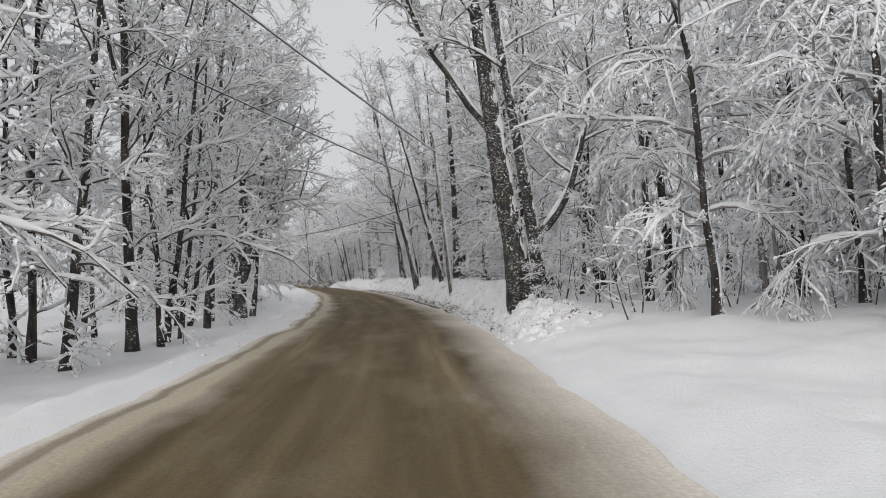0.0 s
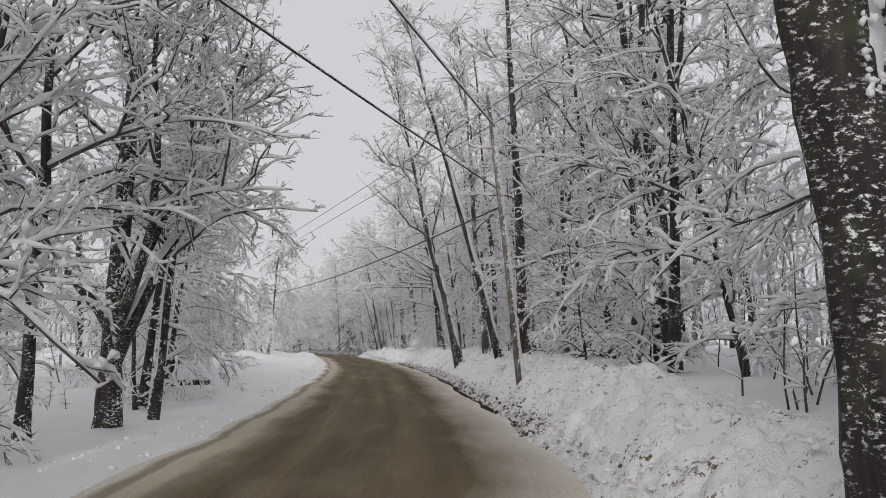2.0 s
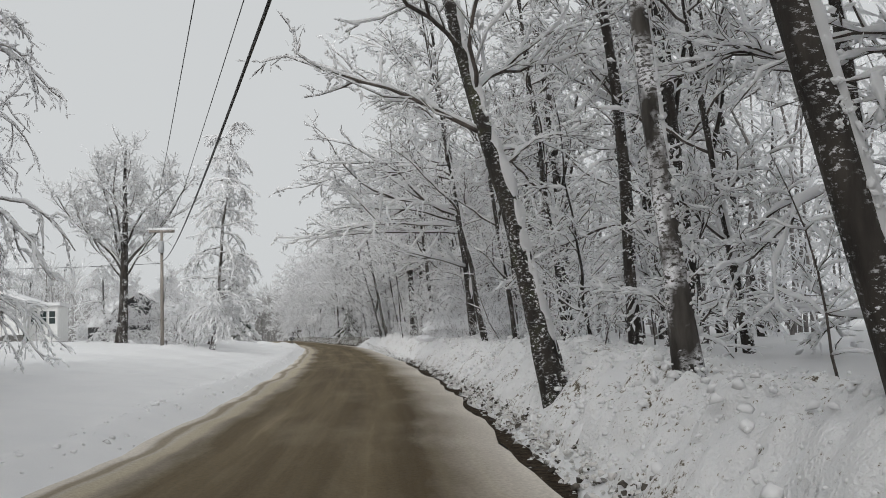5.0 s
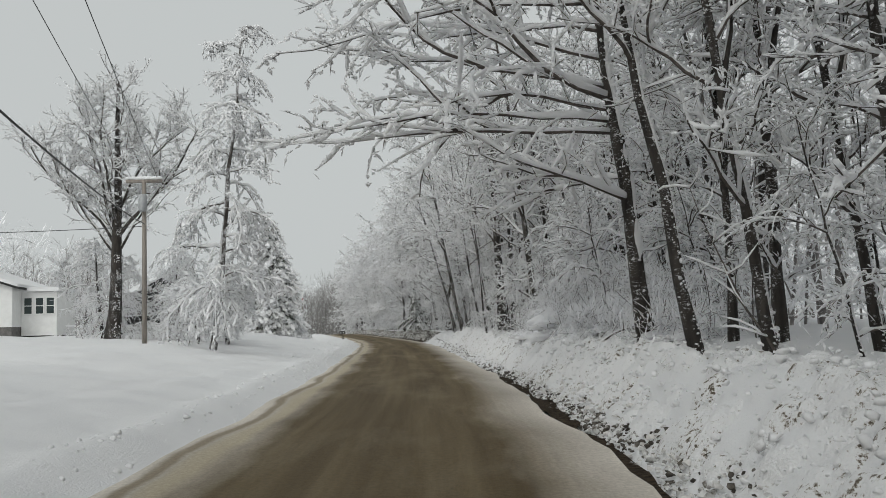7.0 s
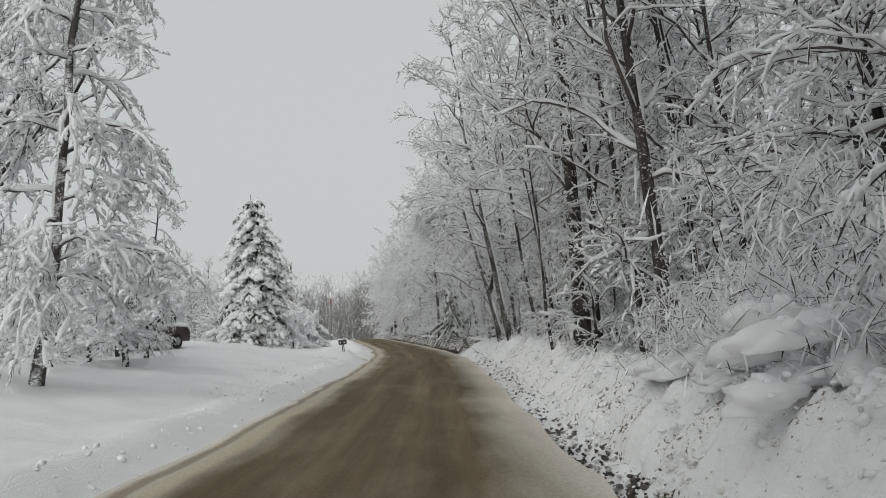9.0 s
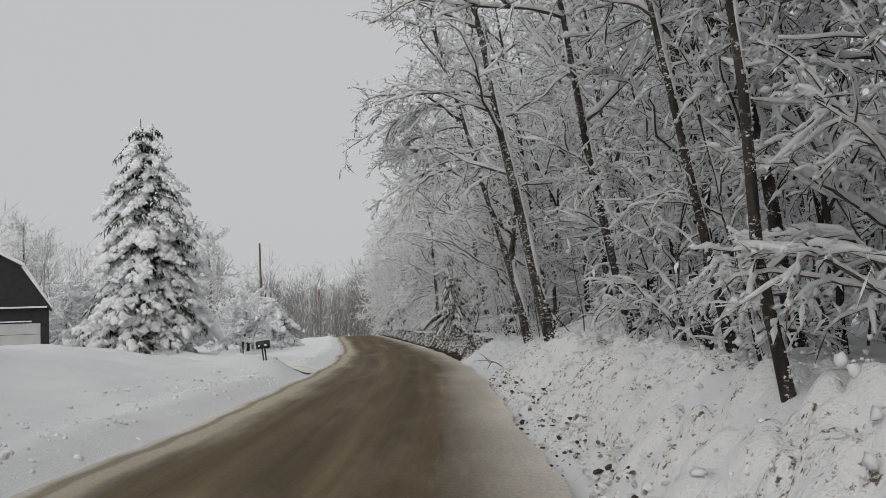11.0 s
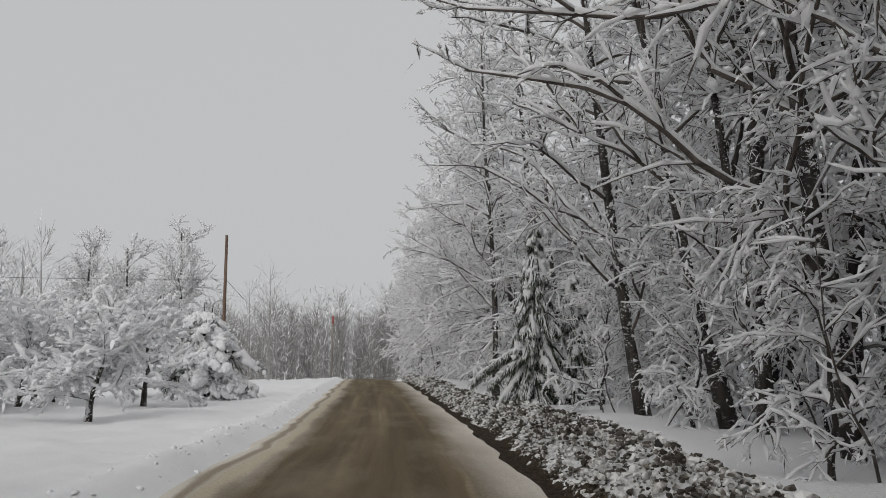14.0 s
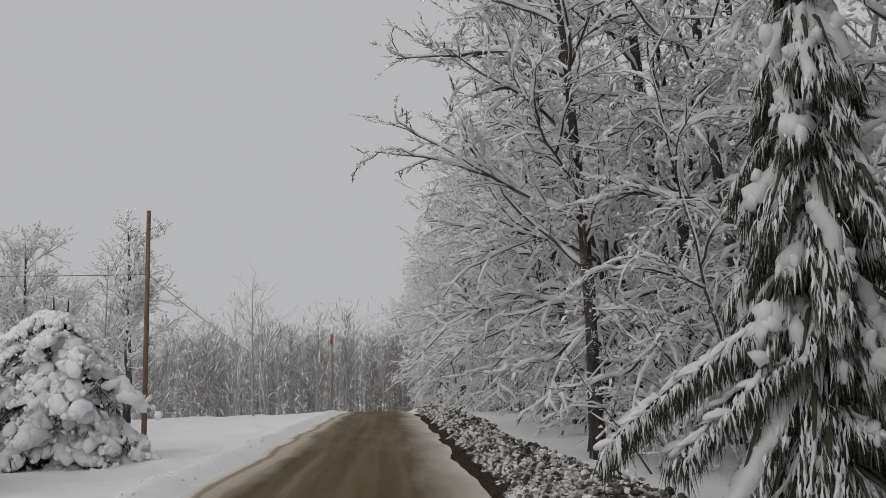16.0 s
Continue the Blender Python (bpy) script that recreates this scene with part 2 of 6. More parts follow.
CABLE = simple("black_cable_sheath", (0.02, 0.02, 0.02), (0.045, 0.045, 0.045), 8, 0.6)
METAL_BLACK = simple("black_mailbox_metal", (0.012, 0.012, 0.013), (0.03, 0.03, 0.03), 12, 0.45)
METAL_GREY = simple("grey_transformer_metal", (0.25, 0.26, 0.27), (0.36, 0.37, 0.38), 8, 0.5)
MARK_WHITE = simple("white_marking", (0.7, 0.7, 0.7), (0.8, 0.8, 0.8), 8, 0.6)
MARK_RED = simple("faded_red_marking", (0.24, 0.06, 0.065), (0.36, 0.1, 0.1), 8, 0.6)
GLASS, _nt, _b = material("dark_window_glass", 0.08)
_b.inputs["Base Color"].default_value = (0.035, 0.05, 0.05, 1)


# ------------------------------------------------------------------ mesh tools
UP = np.array((0.0, 0.0, 1.0))


class Builder:
    """Gathers tubes and lumps into one mesh."""

    def __init__(self):
        self.v, self.f, self.n, self.flat = [], [], 0, []

    def tube(self, pts, radii, sides=4, tip=True, rough=None):
        pts = np.asarray(pts, float)
        k = len(pts)
        tan = np.gradient(pts, axis=0)
        tan /= np.linalg.norm(tan, axis=1)[:, None] + 1e-9
        ref = np.array((0.31, 0.95, 0.05)) if abs(tan[0][2]) > 0.8 else UP
        a = np.cross(tan, ref)
        a /= np.linalg.norm(a, axis=1)[:, None] + 1e-9
        b = np.cross(tan, a)
        ang = np.arange(sides) * 2 * math.pi / sides
        spread = np.asarray(radii)[:, None] * (1 if rough is None else rough)
        ring = pts[:, None] + (spread + np.zeros((k, sides)))[:, :, None] * (np.cos(ang)[None, :, None] * a[:, None] + np.sin(ang)[None, :, None] * b[:, None])
        base = self.n
        self.v.append(ring.reshape(-1, 3))
        self.n += k * sides
        for i in range(k - 1):
            p = base + i * sides
            for j in range(sides):
                q = (j + 1) % sides
                self.f.append((p + j, p + q, p + sides + q, p + sides + j))
        if tip:
            self.f.append(tuple(base + (k - 1) * sides + j for j in range(sides)))
            self.f.append(tuple(base + j for j in reversed(range(sides))))

    def slivers(self, p0, p1, r):
        """Many thin four-faced slivers at once, from p0 to p1, widest near the middle."""
        p0, p1, r = np.asarray(p0, float), np.asarray(p1, float), np.asarray(r, float)[:, None]
        d = p1 - p0
        a = np.cross(d, UP + np.array((0.11, 0.07, 0)))
        a /= np.linalg.norm(a, axis=1)[:, None] + 1e-9
        b = np.cross(a, d)
        b /= np.linalg.norm(b, axis=1)[:, None] + 1e-9
        m = p0 + d * 0.45
        v = np.stack((p0, p1, m + a * r + b * r * 0.7, m - a * r + b * r * 0.7), 1).reshape(-1, 3)
        k = self.n + 4 * np.arange(len(p0))[:, None, None]
        f = k + np.array(((0, 3, 2), (1, 2, 3), (0, 2, 1), (0, 1, 3)))[None]
        self.v.append(v)
        self.n += len(v)
        self.flat.append((len(self.f), len(self.f) + 4 * len(p0)))
        self.f.extend(map(tuple, f.reshape(-1, 3).tolist()))

    def sticks(self, P, R, sides=3):
        """Many thin crooked tubes at once: P is sticks x points x 3, R their radii."""
        P, R = np.asarray(P, float), np.asarray(R, float)
        n, k = R.shape
        if n == 0:
            return
        tan = np.gradient(P, axis=1)
        tan /= np.linalg.norm(tan, axis=2)[:, :, None] + 1e-9
        a = np.cross(tan, UP + np.array((0.11, 0.07, 0)))
        a /= np.linalg.norm(a, axis=2)[:, :, None] + 1e-9
        b = np.cross(tan, a)
        ang = np.arange(sides) * 2 * math.pi / sides + 0.5
        ring = P[:, :, None] + R[:, :, None, None] * (np.cos(ang)[None, None, :, None] * a[:, :, None] + np.sin(ang)[None, None, :, None] * b[:, :, None])
        j = np.arange(sides)
        q = (j + 1) % sides
        quad = np.stack((j, q, sides + q, sides + j), -1)
        f = self.n + (np.arange(n) * k * sides)[:, None, None, None] + (np.arange(k - 1) * sides)[None, :, None, None] + quad[None, None]
        self.v.append(ring.reshape(-1, 3))
        self.n += n * k * sides
        self.f.extend(map(tuple, f.reshape(-1, 4).tolist()))

    def pods(self, p0, p1, r, swell=0.5):
        """Many six-faced clumps of snow at once, thickest at swell."""
        p0, p1, r = np.asarray(p0, float), np.asarray(p1, float), np.asarray(r, float)[:, None]
        if len(p0) == 0:
            return
        d = p1 - p0
        a = np.cross(d, UP + np.array((0.11, 0.07, 0)))
        a /= np.linalg.norm(a, axis=1)[:, None] + 1e-9
        b = np.cross(a, d)
        b /= np.linalg.norm(b, axis=1)[:, None] + 1e-9
        b = np.where(b[:, 2:3] < 0, -b, b)
        m = p0 + d * np.asarray(swell).reshape(-1, 1)
        v = np.stack((p0, p1, m + a * r - b * 0.35 * r, m - a * r - b * 0.35 * r, m + b * r), 1).reshape(-1, 3)
        k = self.n + 5 * np.arange(len(p0))[:, None, None]
        f = k + np.array(((0, 2, 4), (1, 4, 2), (0, 4, 3), (1, 3, 4), (0, 3, 2), (1, 2, 3)))[None]
        self.v.append(v)
        self.n += len(v)
        self.f.extend(map(tuple, f.reshape(-1, 3).tolist()))

    def lump(self, c, s, rng, rough=0.25, rot=0.0, tilt=0.0):
        v = ICO_V * (1 + rough * (rng.random((len(ICO_V), 1)) - 0.5) * 2) * np.asarray(s)
        if tilt:
            ct, st = math.cos(tilt), math.sin(tilt)
            v = v @ np.array(((ct, 0, -st), (0, 1, 0), (st, 0, ct)))
        cr, sr = math.cos(rot), math.sin(rot)
        v = v @ np.array(((cr, sr, 0), (-sr, cr, 0), (0, 0, 1))) + np.asarray(c)
        base = self.n
        self.v.append(v)
        self.n += len(v)
        self.f.extend(tuple(base + i for i in t) for t in ICO_F)

    def soft_lump(self, c, s, rng, rough=0.12, rot=0.0, tilt=0.0):
        k = rng.normal(0, 1, (2, 3))
        swell = 1 + rough * (np.sin(BALL_V @ k[0] * 1.7 + k[1, 0] * 3) + 0.7 * np.sin(BALL_V @ k[1] * 2.6 + k[0, 0] * 3))
        v = BALL_V * swell[:, None] * np.asarray(s)
        v[:, 2] *= np.where(v[:, 2] < 0, 0.45, 1.0)
        ct, st = math.cos(tilt), math.sin(tilt)
        v = v @ np.array(((ct, 0, -st), (0, 1, 0), (st, 0, ct)))
        cr, sr = math.cos(rot), math.sin(rot)
        v = v @ np.array(((cr, sr, 0), (-sr, cr, 0), (0, 0, 1))) + np.asarray(c)
        base = self.n
        self.v.append(v)
        self.n += len(v)
        self.f.extend(tuple(base + i for i in t) for t in BALL_F)

    def snow_pad(self, c, a, length, width, thick, n, rng, grain=0.05, fall=0.0):
        """A cushion of snow heaped from many small lumps; fall tips it downward."""
        u, w = rng.uniform(-1, 1, n), rng.uniform(-1, 1, n)
        d, s = np.array((math.cos(a), math.sin(a), 0)), np.array((-math.sin(a), math.cos(a), 0))
        h = np.clip(1 - 0.5 * (u * u + w * w), 0, 1) * thick * rng.uniform(0.2, 1.0, n)
        for i in range(n):
            p = c + d * u[i] * length * math.cos(fall) + s * w[i] * width + UP * (h[i] - u[i] * length * math.sin(fall))
            g = grain * rng.uniform(0.6, 1.5)
            self.lump(p, (g * 1.25, g, g * 0.75), rng, 0.3, rng.uniform(0, 6.3), fall * 0.6)

    def box(self, lo, hi):
        (x0, y0, z0), (x1, y1, z1) = lo, hi
        b = self.n
        self.v.append(np.array([(x, y, z) for z in (z0, z1) for y in (y0, y1) for x in (x0, x1)], float))
        self.n += 8
        for q in ((0, 2, 3, 1), (4, 5, 7, 6), (0, 1, 5, 4), (2, 6, 7, 3), (0, 4, 6, 2), (1, 3, 7, 5)):
            self.f.append(tuple(b + i for i in q))

    def prism(self, outline, y0, y1):
        """An outline in x and z, drawn out along y."""
        b, k = self.n, len(outline)
        self.v.append(np.array([(x, y, z) for y in (y0, y1) for x, z in outline], float))
        self.n += 2 * k
        self.f.append(tuple(b + i for i in range(k)))
        self.f.append(tuple(b + k + i for i in reversed(range(k))))
        for i in range(k):
            j = (i + 1) % k
            self.f.append((b + j, b + i, b + k + i, b + k + j))

    def mesh(self, name, mat, smooth=True):
        me = bpy.data.meshes.new(name)
        me.from_pydata(np.concatenate(self.v).tolist(), [], self.f)
        me.materials.append(mat)
        if smooth:
            soft = np.ones(len(me.polygons), bool)
            for i, j in self.flat:
                soft[i:j] = False
            me.polygons.foreach_set("use_smooth", soft)
        me.update()
        return me


def ico(level):
    bm = bmesh.new()
    bmesh.ops.create_icosphere(bm, subdivisions=level, radius=1)
    v = np.array([p.co for p in bm.verts])
    f = [tuple(p.index for p in q.verts) for q in bm.faces]
    bm.free()
    return v, f


ICO_V, ICO_F = ico(1)
BALL_V, BALL_F = ico(2)
FINE_V, FINE_F = ico(3)


def part(name, builder, mat, parent=None, label="", smooth=True):
    ob = new(name, builder.mesh(name, mat, smooth))
    if parent:
        ob.parent = parent
    return tagged(ob, label=label)


def thing(name, label, category, group="", kind=""):
    return tagged(new(name), label, category, group, kind)


# ------------------------------------------------------------------ the lie of the land
ROAD_Y = (-60, 15, 26, 36, 43, 50, 60, 72, 80, 92, 100, 109, 122, 129, 136, 152, 161, 173, 190, 230, 300, 420)
ROAD_X = (-3.6, -1.9, -1.75, -1.6, -1.55, -1.7, -2.3, -3.0, -3.6, -4.9, -5.8, -7.1, -8.9, -10, -11.2, -15, -17.5, -20.8, -25.5, -37, -57, -92)


def smooth_line(ys, xs):
    yy = np.arange(ys[0], ys[-1], 1.0)
    xx = np.interp(yy, ys, xs)
    k = np.hanning(21)
    pad = np.concatenate((xx[0] - (xx[1] - xx[0]) * np.arange(10, 0, -1), xx, xx[-1] + (xx[-1] - xx[-2]) * np.arange(1, 11)))
    return yy, np.convolve(pad, k / k.sum(), "valid")


LINE_Y, LINE_X = smooth_line(ROAD_Y, ROAD_X)


def centre(y):
    return np.interp(y, LINE_Y, LINE_X)


def road_z(y):
    """The road is level, then falls away over a crest."""
    y = np.asarray(y, float)
    d = np.clip(y - 185, 0, 115)
    return -d * d / 1900 - np.clip(y - 300, 0, None) * 0.02


def half_width(y):
    return np.interp(y, (0, 100, 140, 160), (2.5, 2.5, 2.2, 2.15))


def wave(x, y, s, seed=0.0):
    return (np.sin(x * s + 1.3 * np.sin(y * s * 0.7 + seed) + seed) + np.sin(y * s * 1.13 - 1.7 * np.sin(x * s * 0.6 - seed))) * 0.5


def ground_z(x, y):
    x, y = np.asarray(x, float), np.asarray(y, float)
    u = x - centre(y)
    hw = half_width(y)
    right = np.interp(y, (15, 29, 36, 42, 50, 60, 110, 125, 150, 170, 220), (0.15, 0.25, 0.6, 0.7, 0.85, 1.0, 0.95, 0.8, 0.65, 0.35, 0.3))
    wide = np.interp(y, (15, 28, 35, 50), (6.5, 4.5, 1.1, 1.1))
    r = u - hw
    zr = right * np.clip((r - 0.35) / wide, 0, 1) ** 1.2 - 0.1 * np.exp(-((r - 0.25) / 0.2) ** 2) + 0.018 * np.clip(r - 3, 0, 60)
    near = np.interp(y, (20, 55, 72, 85, 125, 140, 152), (-0.25, -0.15, 0.3, 0.4, 0.4, 0.15, -0.05))
    far = np.interp(y, (20, 55, 72, 85, 120, 134, 143, 152), (-0.3, -0.2, 0.5, 0.8, 0.95, 1.0, 0.1, -0.25))
    back = np.interp(y, (60, 100, 130, 138, 145, 170), (0.2, 1.4, 1.1, -0.2, -0.5, -0.5))
    l = -u - hw
    lip = 0.16 * np.exp(-((l - 0.75) / 0.4) ** 2)
    zl = near * np.clip(l / 2.2, 0, 1) + (far - near) * np.clip((l - 2.2) / 4, 0, 1) + (back - far) * np.clip((l - 8) / 9, 0, 1) + lip
    z = np.where(u > hw, zr, np.where(u < -hw, zl, 0.0))
    off = np.clip((np.abs(u) - hw) / 1.5, 0, 1)
    z = z + off * (0.02 * wave(x, y, 7.3, 4.0) + 0.025 * wave(x * 1.3, y, 4.1, 3.0) + 0.06 * wave(x, y, 1.1) + 0.05 * wave(x, y, 2.7, 2.0) + 0.12 * wave(x, y, 0.23, 1.0))
    z = z - 0.06 * np.exp(-np.clip(np.abs(u) - hw, 0, None) / 0.2)
    cut = np.exp(-((y - 132.3 + 0.12 * (x + 13)) / 1.5) ** 4) * np.clip((-u - hw) / 0.8, 0, 1)
    z = z * (1 - 0.6 * cut)
    z = z + 0.75 * np.exp(-(((x + 4.0) / 2.0) ** 2 + ((y - 131.0) / 4.0) ** 2)) * np.clip((u - hw - 1.0) / 1.5, 0, 1)
    z = z + 0.5 * np.exp(-((x + 13.9) ** 2 + (y - 129.8) ** 2) / 0.9)
    return z + road_z(y)


def gz(x, y):
    return float(ground_z(x, y))


def sheet(name, us, ys, height, mat, uv=False, wrap=None):
    us, ys = np.asarray(us, float), np.asarray(ys, float)
    U, Y = np.meshgrid(us, ys)
    X = centre(Y) + (U if wrap is None else wrap(U, Y))
    Z = height(X, Y, U)
    v = np.stack((X, Y, Z), -1).reshape(-1, 3)
    n, m = len(ys), len(us)
    i = (np.arange(n - 1)[:, None] * m + np.arange(m - 1)[None]).reshape(-1)
    f = np.stack((i, i + 1, i + m + 1, i + m), -1)
    me = bpy.data.meshes.new(name)
    me.from_pydata(v.tolist(), [], f.tolist())
    if uv:
        layer = me.uv_layers.new(name="along")
        idx = np.empty(len(me.loops), int)
        me.loops.foreach_get("vertex_index", idx)
        layer.data.foreach_set("uv", np.stack((U.reshape(-1)[idx], Y.reshape(-1)[idx]), -1).reshape(-1))
    me.materials.append(mat)
    me.polygons.foreach_set("use_smooth", [True] * len(me.polygons))
    me.update()
    return new(name, me)


GRID_U = np.concatenate((-np.geomspace(900, 16, 26), np.arange(-15.5, -6, 0.5), np.arange(-6, 8, 0.2), np.arange(8, 16, 0.5), np.geomspace(16, 900, 26)))
GRID_Y = np.concatenate((np.linspace(-300, 0, 16), np.arange(2, 190, 0.45), np.arange(190, 300, 3), np.geomspace(300, 1500, 24)))
ground = tagged(sheet("ground", GRID_U, GRID_Y, lambda x, y, u: ground_z(x, y), SNOW), "deep fresh snow over fields and woodland floor", "snow", kind="structure")

road = tagged(sheet("road", np.linspace(-1, 1, 29), np.concatenate((np.arange(-40, 200, 0.8), np.arange(200, 420, 4))),
                    lambda x, y, u: road_z(y) + 0.012 + 0.05 * (1 - u * u) + 0.012 * np.cos(u * 9.0) + 0.008 * wave(x * 2, y, 0.8),
                    ROAD, True, lambda u, y: u * (half_width(y) + 0.12 + 0.10 * wave(y, y * 0.4, 0.9) + 0.05 * wave(y, y * 0.3, 3.1))),
              "rural road of packed brown sanded snow with wheel tracks", "road", kind="structure")
layer = road.data.uv_layers[0]
_uv = np.empty(len(road.data.loops) * 2)
layer.data.foreach_get("uv", _uv)
_uv[0::2] *= 2.4
layer.data.foreach_set("uv", _uv)

# a driveway of packed snow that leaves the road beside the mailbox
DRIVE_X, DRIVE_Y = np.arange(-30, -12.8, 0.22), np.arange(0.55, 2.8, 0.1)


def drive_sheet(name, across, mat, lift, label, category):
    U, X = np.meshgrid(across, DRIVE_X)
    Y = 130.6 + U - 0.12 * (X + 13) + 0.06 * wave(X, X, 1.9)
    Z = np.maximum(ground_z(X, Y), road_z(Y) - 0.05) + lift + 0.012 * wave(X, Y, 5.0)
    n, m = U.shape
    i = (np.arange(n - 1)[:, None] * m + np.arange(m - 1)[None]).reshape(-1)
    me = bpy.data.meshes.new(name)
    me.from_pydata(np.stack((X, Y, Z), -1).reshape(-1, 3).tolist(), [], np.stack((i, i + 1, i + m + 1, i + m), -1)[:, ::-1].tolist())
    me.materials.append(mat)
    me.polygons.foreach_set("use_smooth", [True] * len(me.polygons))
    return tagged(new(name, me), label, category, kind="structure")


drive_sheet("driveway", DRIVE_Y, DRIVE_SNOW, 0.045, "driveway of packed snow with sandy wheel marks", "driveway")

# wet mud showing in the ditch beside the road
for y0, y1, wide in ((52, 62, 0.22), (61, 99, 0.36), (137.5, 200, 0.62)):
    tagged(sheet("ditch_mud", np.linspace(0, 1, 7), np.arange(y0, y1, 0.3),
                 lambda x, y, u: np.maximum(ground_z(x, y), road_z(y) - 0.04) + 0.035,
                 MUD, False, lambda u, y: half_width(y) + 0.06 + 0.05 * wave(y, y, 2.3) + u * wide * np.clip((y - y0) / 2, 0, 1) * np.clip((y1 - y) / 2, 0, 1) * (0.75 + 0.35 * wave(y, y * 0.6, 1.9))),
           "wet dark mud along the edge of the road", "mud", kind="structure")


def lattice(x, y, seed):
    """Smooth value noise from 0 to 1 over a unit lattice."""
    xi, yi = np.floor(x), np.floor(y)
    fx, fy = x - xi, y - yi
    fx, fy = fx * fx * (3 - 2 * fx), fy * fy * (3 - 2 * fy)

    def h(i, j):
        q = np.sin(i * 127.1 + j * 311.7 + seed * 74.7) * 43758.5453
        return q - np.floor(q)
    return (h(xi, yi) * (1 - fx) + h(xi + 1, yi) * fx) * (1 - fy) + (h(xi, yi + 1) * (1 - fx) + h(xi + 1, yi + 1) * fx) * fy


def rounded(x, y, seed):
    """Round lumps, one to a cell of a jittered unit lattice, from 0 between them to 1 on top."""
    xi, yi = np.floor(x), np.floor(y)
    best = np.full(np.shape(x), 9.0)
    for i in (-1, 0, 1):
        for j in (-1, 0, 1):
            h = np.sin((xi + i) * 127.1 + (yi + j) * 311.7 + seed * 74.7) * 43758.5453
            k = np.sin((xi + i) * 269.5 + (yi + j) * 183.3 + seed * 37.1) * 43758.5453
            w = np.sin((xi + i) * 113.5 + (yi + j) * 271.9 + seed * 91.3) * 43758.5453
            h, k, w = h - np.floor(h), k - np.floor(k), w - np.floor(w)
            d = ((xi + i + h - x) ** 2 + (yi + j + k - y) ** 2) / (0.3 + 0.7 * w)
            best = np.minimum(best, d)
    return np.sqrt(np.clip(1 - best / 0.55, 0, 1))


def bank_z(x, y, r):
    """The heap of lumps that the plough has thrown up, r metres from the road's edge."""
    where = np.clip((r - 0.22) / 0.25, 0, 1) * np.clip((3.2 - r) / 1.2, 0, 1)
    along = np.interp(y, (30, 34, 60, 84, 100, 124, 134, 138), (0.25, 1.0, 1.0, 0.95, 1.1, 0.9, 0.5, 0.2))
    big = lattice(x * 1.5, y * 1.3, 1)
    lumpy = 0.19 * rounded(x * 1.8 + 0.5 * big, y * 1.7, 2) + 0.13 * rounded(x * 3.6, y * 3.4 + big, 3)
    ridge = 0.06 * np.exp(-((r - 0.8) / 0.4) ** 2)
    return ground_z(x, y) - 0.24 + where * along * (ridge + 0.12 * big + lumpy)


bank = sheet("ploughed_bank", np.arange(0, 3.3, 0.05), np.arange(31, 138, 0.065), bank_z, BANK, False, lambda u, y: u + half_width(y) + 0.12)
tagged(bank, "rough bank of ploughed snow lumps flecked with dirt and leaves", "snow bank", kind="structure")


def clods(name, ranges, mat, seed, label, side=1):
    rng = np.random.default_rng(seed)
    b = Builder()
    for y0, y1, count, u0, u1, big, pile in ranges:
        for _ in range(count):
            y = rng.uniform(y0, y1)
            a = rng.random()
            r = u0 + (u1 - u0) * a
            x = float(centre(y) + side * (half_width(y) + r))
            s = big * (0.35 + 0.9 * rng.random() ** 2)
            heap = pile * math.sin(math.pi * min(1, a * 1.1)) * rng.random()
            b.lump((x, y, gz(x, y) - s * 0.1 + heap), (s, s * rng.uniform(0.7, 1.2), s * rng.uniform(0.4, 0.9)), rng, 0.5, rng.uniform(0, 6.3), rng.uniform(-0.5, 0.5))
    return tagged(part(name, b, mat, label=label, smooth=mat is CLOD_CLEAN), category="snow bank", kind="stuff", label=label)


clods("ploughed_snow", ((33, 60, 700, 0.3, 1.7, 0.045, 0.2), (60, 84, 900, 0.4, 2.2, 0.05, 0.26), (84, 112, 1000, 0.4, 2.4, 0.05, 0.26),
                        (112, 137, 800, 0.35, 2.3, 0.045, 0.2), (33, 137, 6500, 0.3, 2.8, 0.024, 0.28)), CLOD_CLEAN, 3, "ridge of ploughed white snow lumps beside the road")
clods("dirty_ploughed_snow", ((138, 172, 10500, 0.5, 1.5, 0.047, 0.40), (172, 205, 3000, 0.5, 1.6, 0.07, 0.35), (139, 175, 1600, 0.2, 0.7, 0.04, 0.02), (85.5, 99, 1500, 0.05, 0.6, 0.03, 0.05), (48, 86, 3600, -0.02, 0.75, 0.045, 0.1), (84, 104, 1600, -0.02, 0.6, 0.045, 0.1), (104, 128, 900, 0.1, 0.9, 0.035, 0.12), (138, 175, 1500, 0.0, 0.5, 0.05, 0.03)), CLOD_DIRTY, 4, "ridge of dirty ploughed snow with mud and dead leaves")
clods("sandy_ploughed_snow", ((85, 99, 700, 0.3, 1.0, 0.036, 0.14), (60, 84, 1300, 0.15, 0.8, 0.038, 0.14),
                              (34, 60, 1300, 0.1, 0.75, 0.04, 0.10), (110, 126, 520, 0.25, 0.9, 0.04, 0.05)), CLOD_SANDY, 5, "low ridge of sandy ploughed snow at the road edge")
clods("ploughed_snow", ((30, 175, 900, 0.1, 1.2, 0.05, 0.02), (108, 136, 420, 0.3, 2.6, 0.045, 0.04)), CLOD_CLEAN, 6, "scattered snow lumps along the other verge", -1)


# ------------------------------------------------------------------ trees
def unit(v):
    v = np.asarray(v, float)
    return v / (np.linalg.norm(v) + 1e-9)


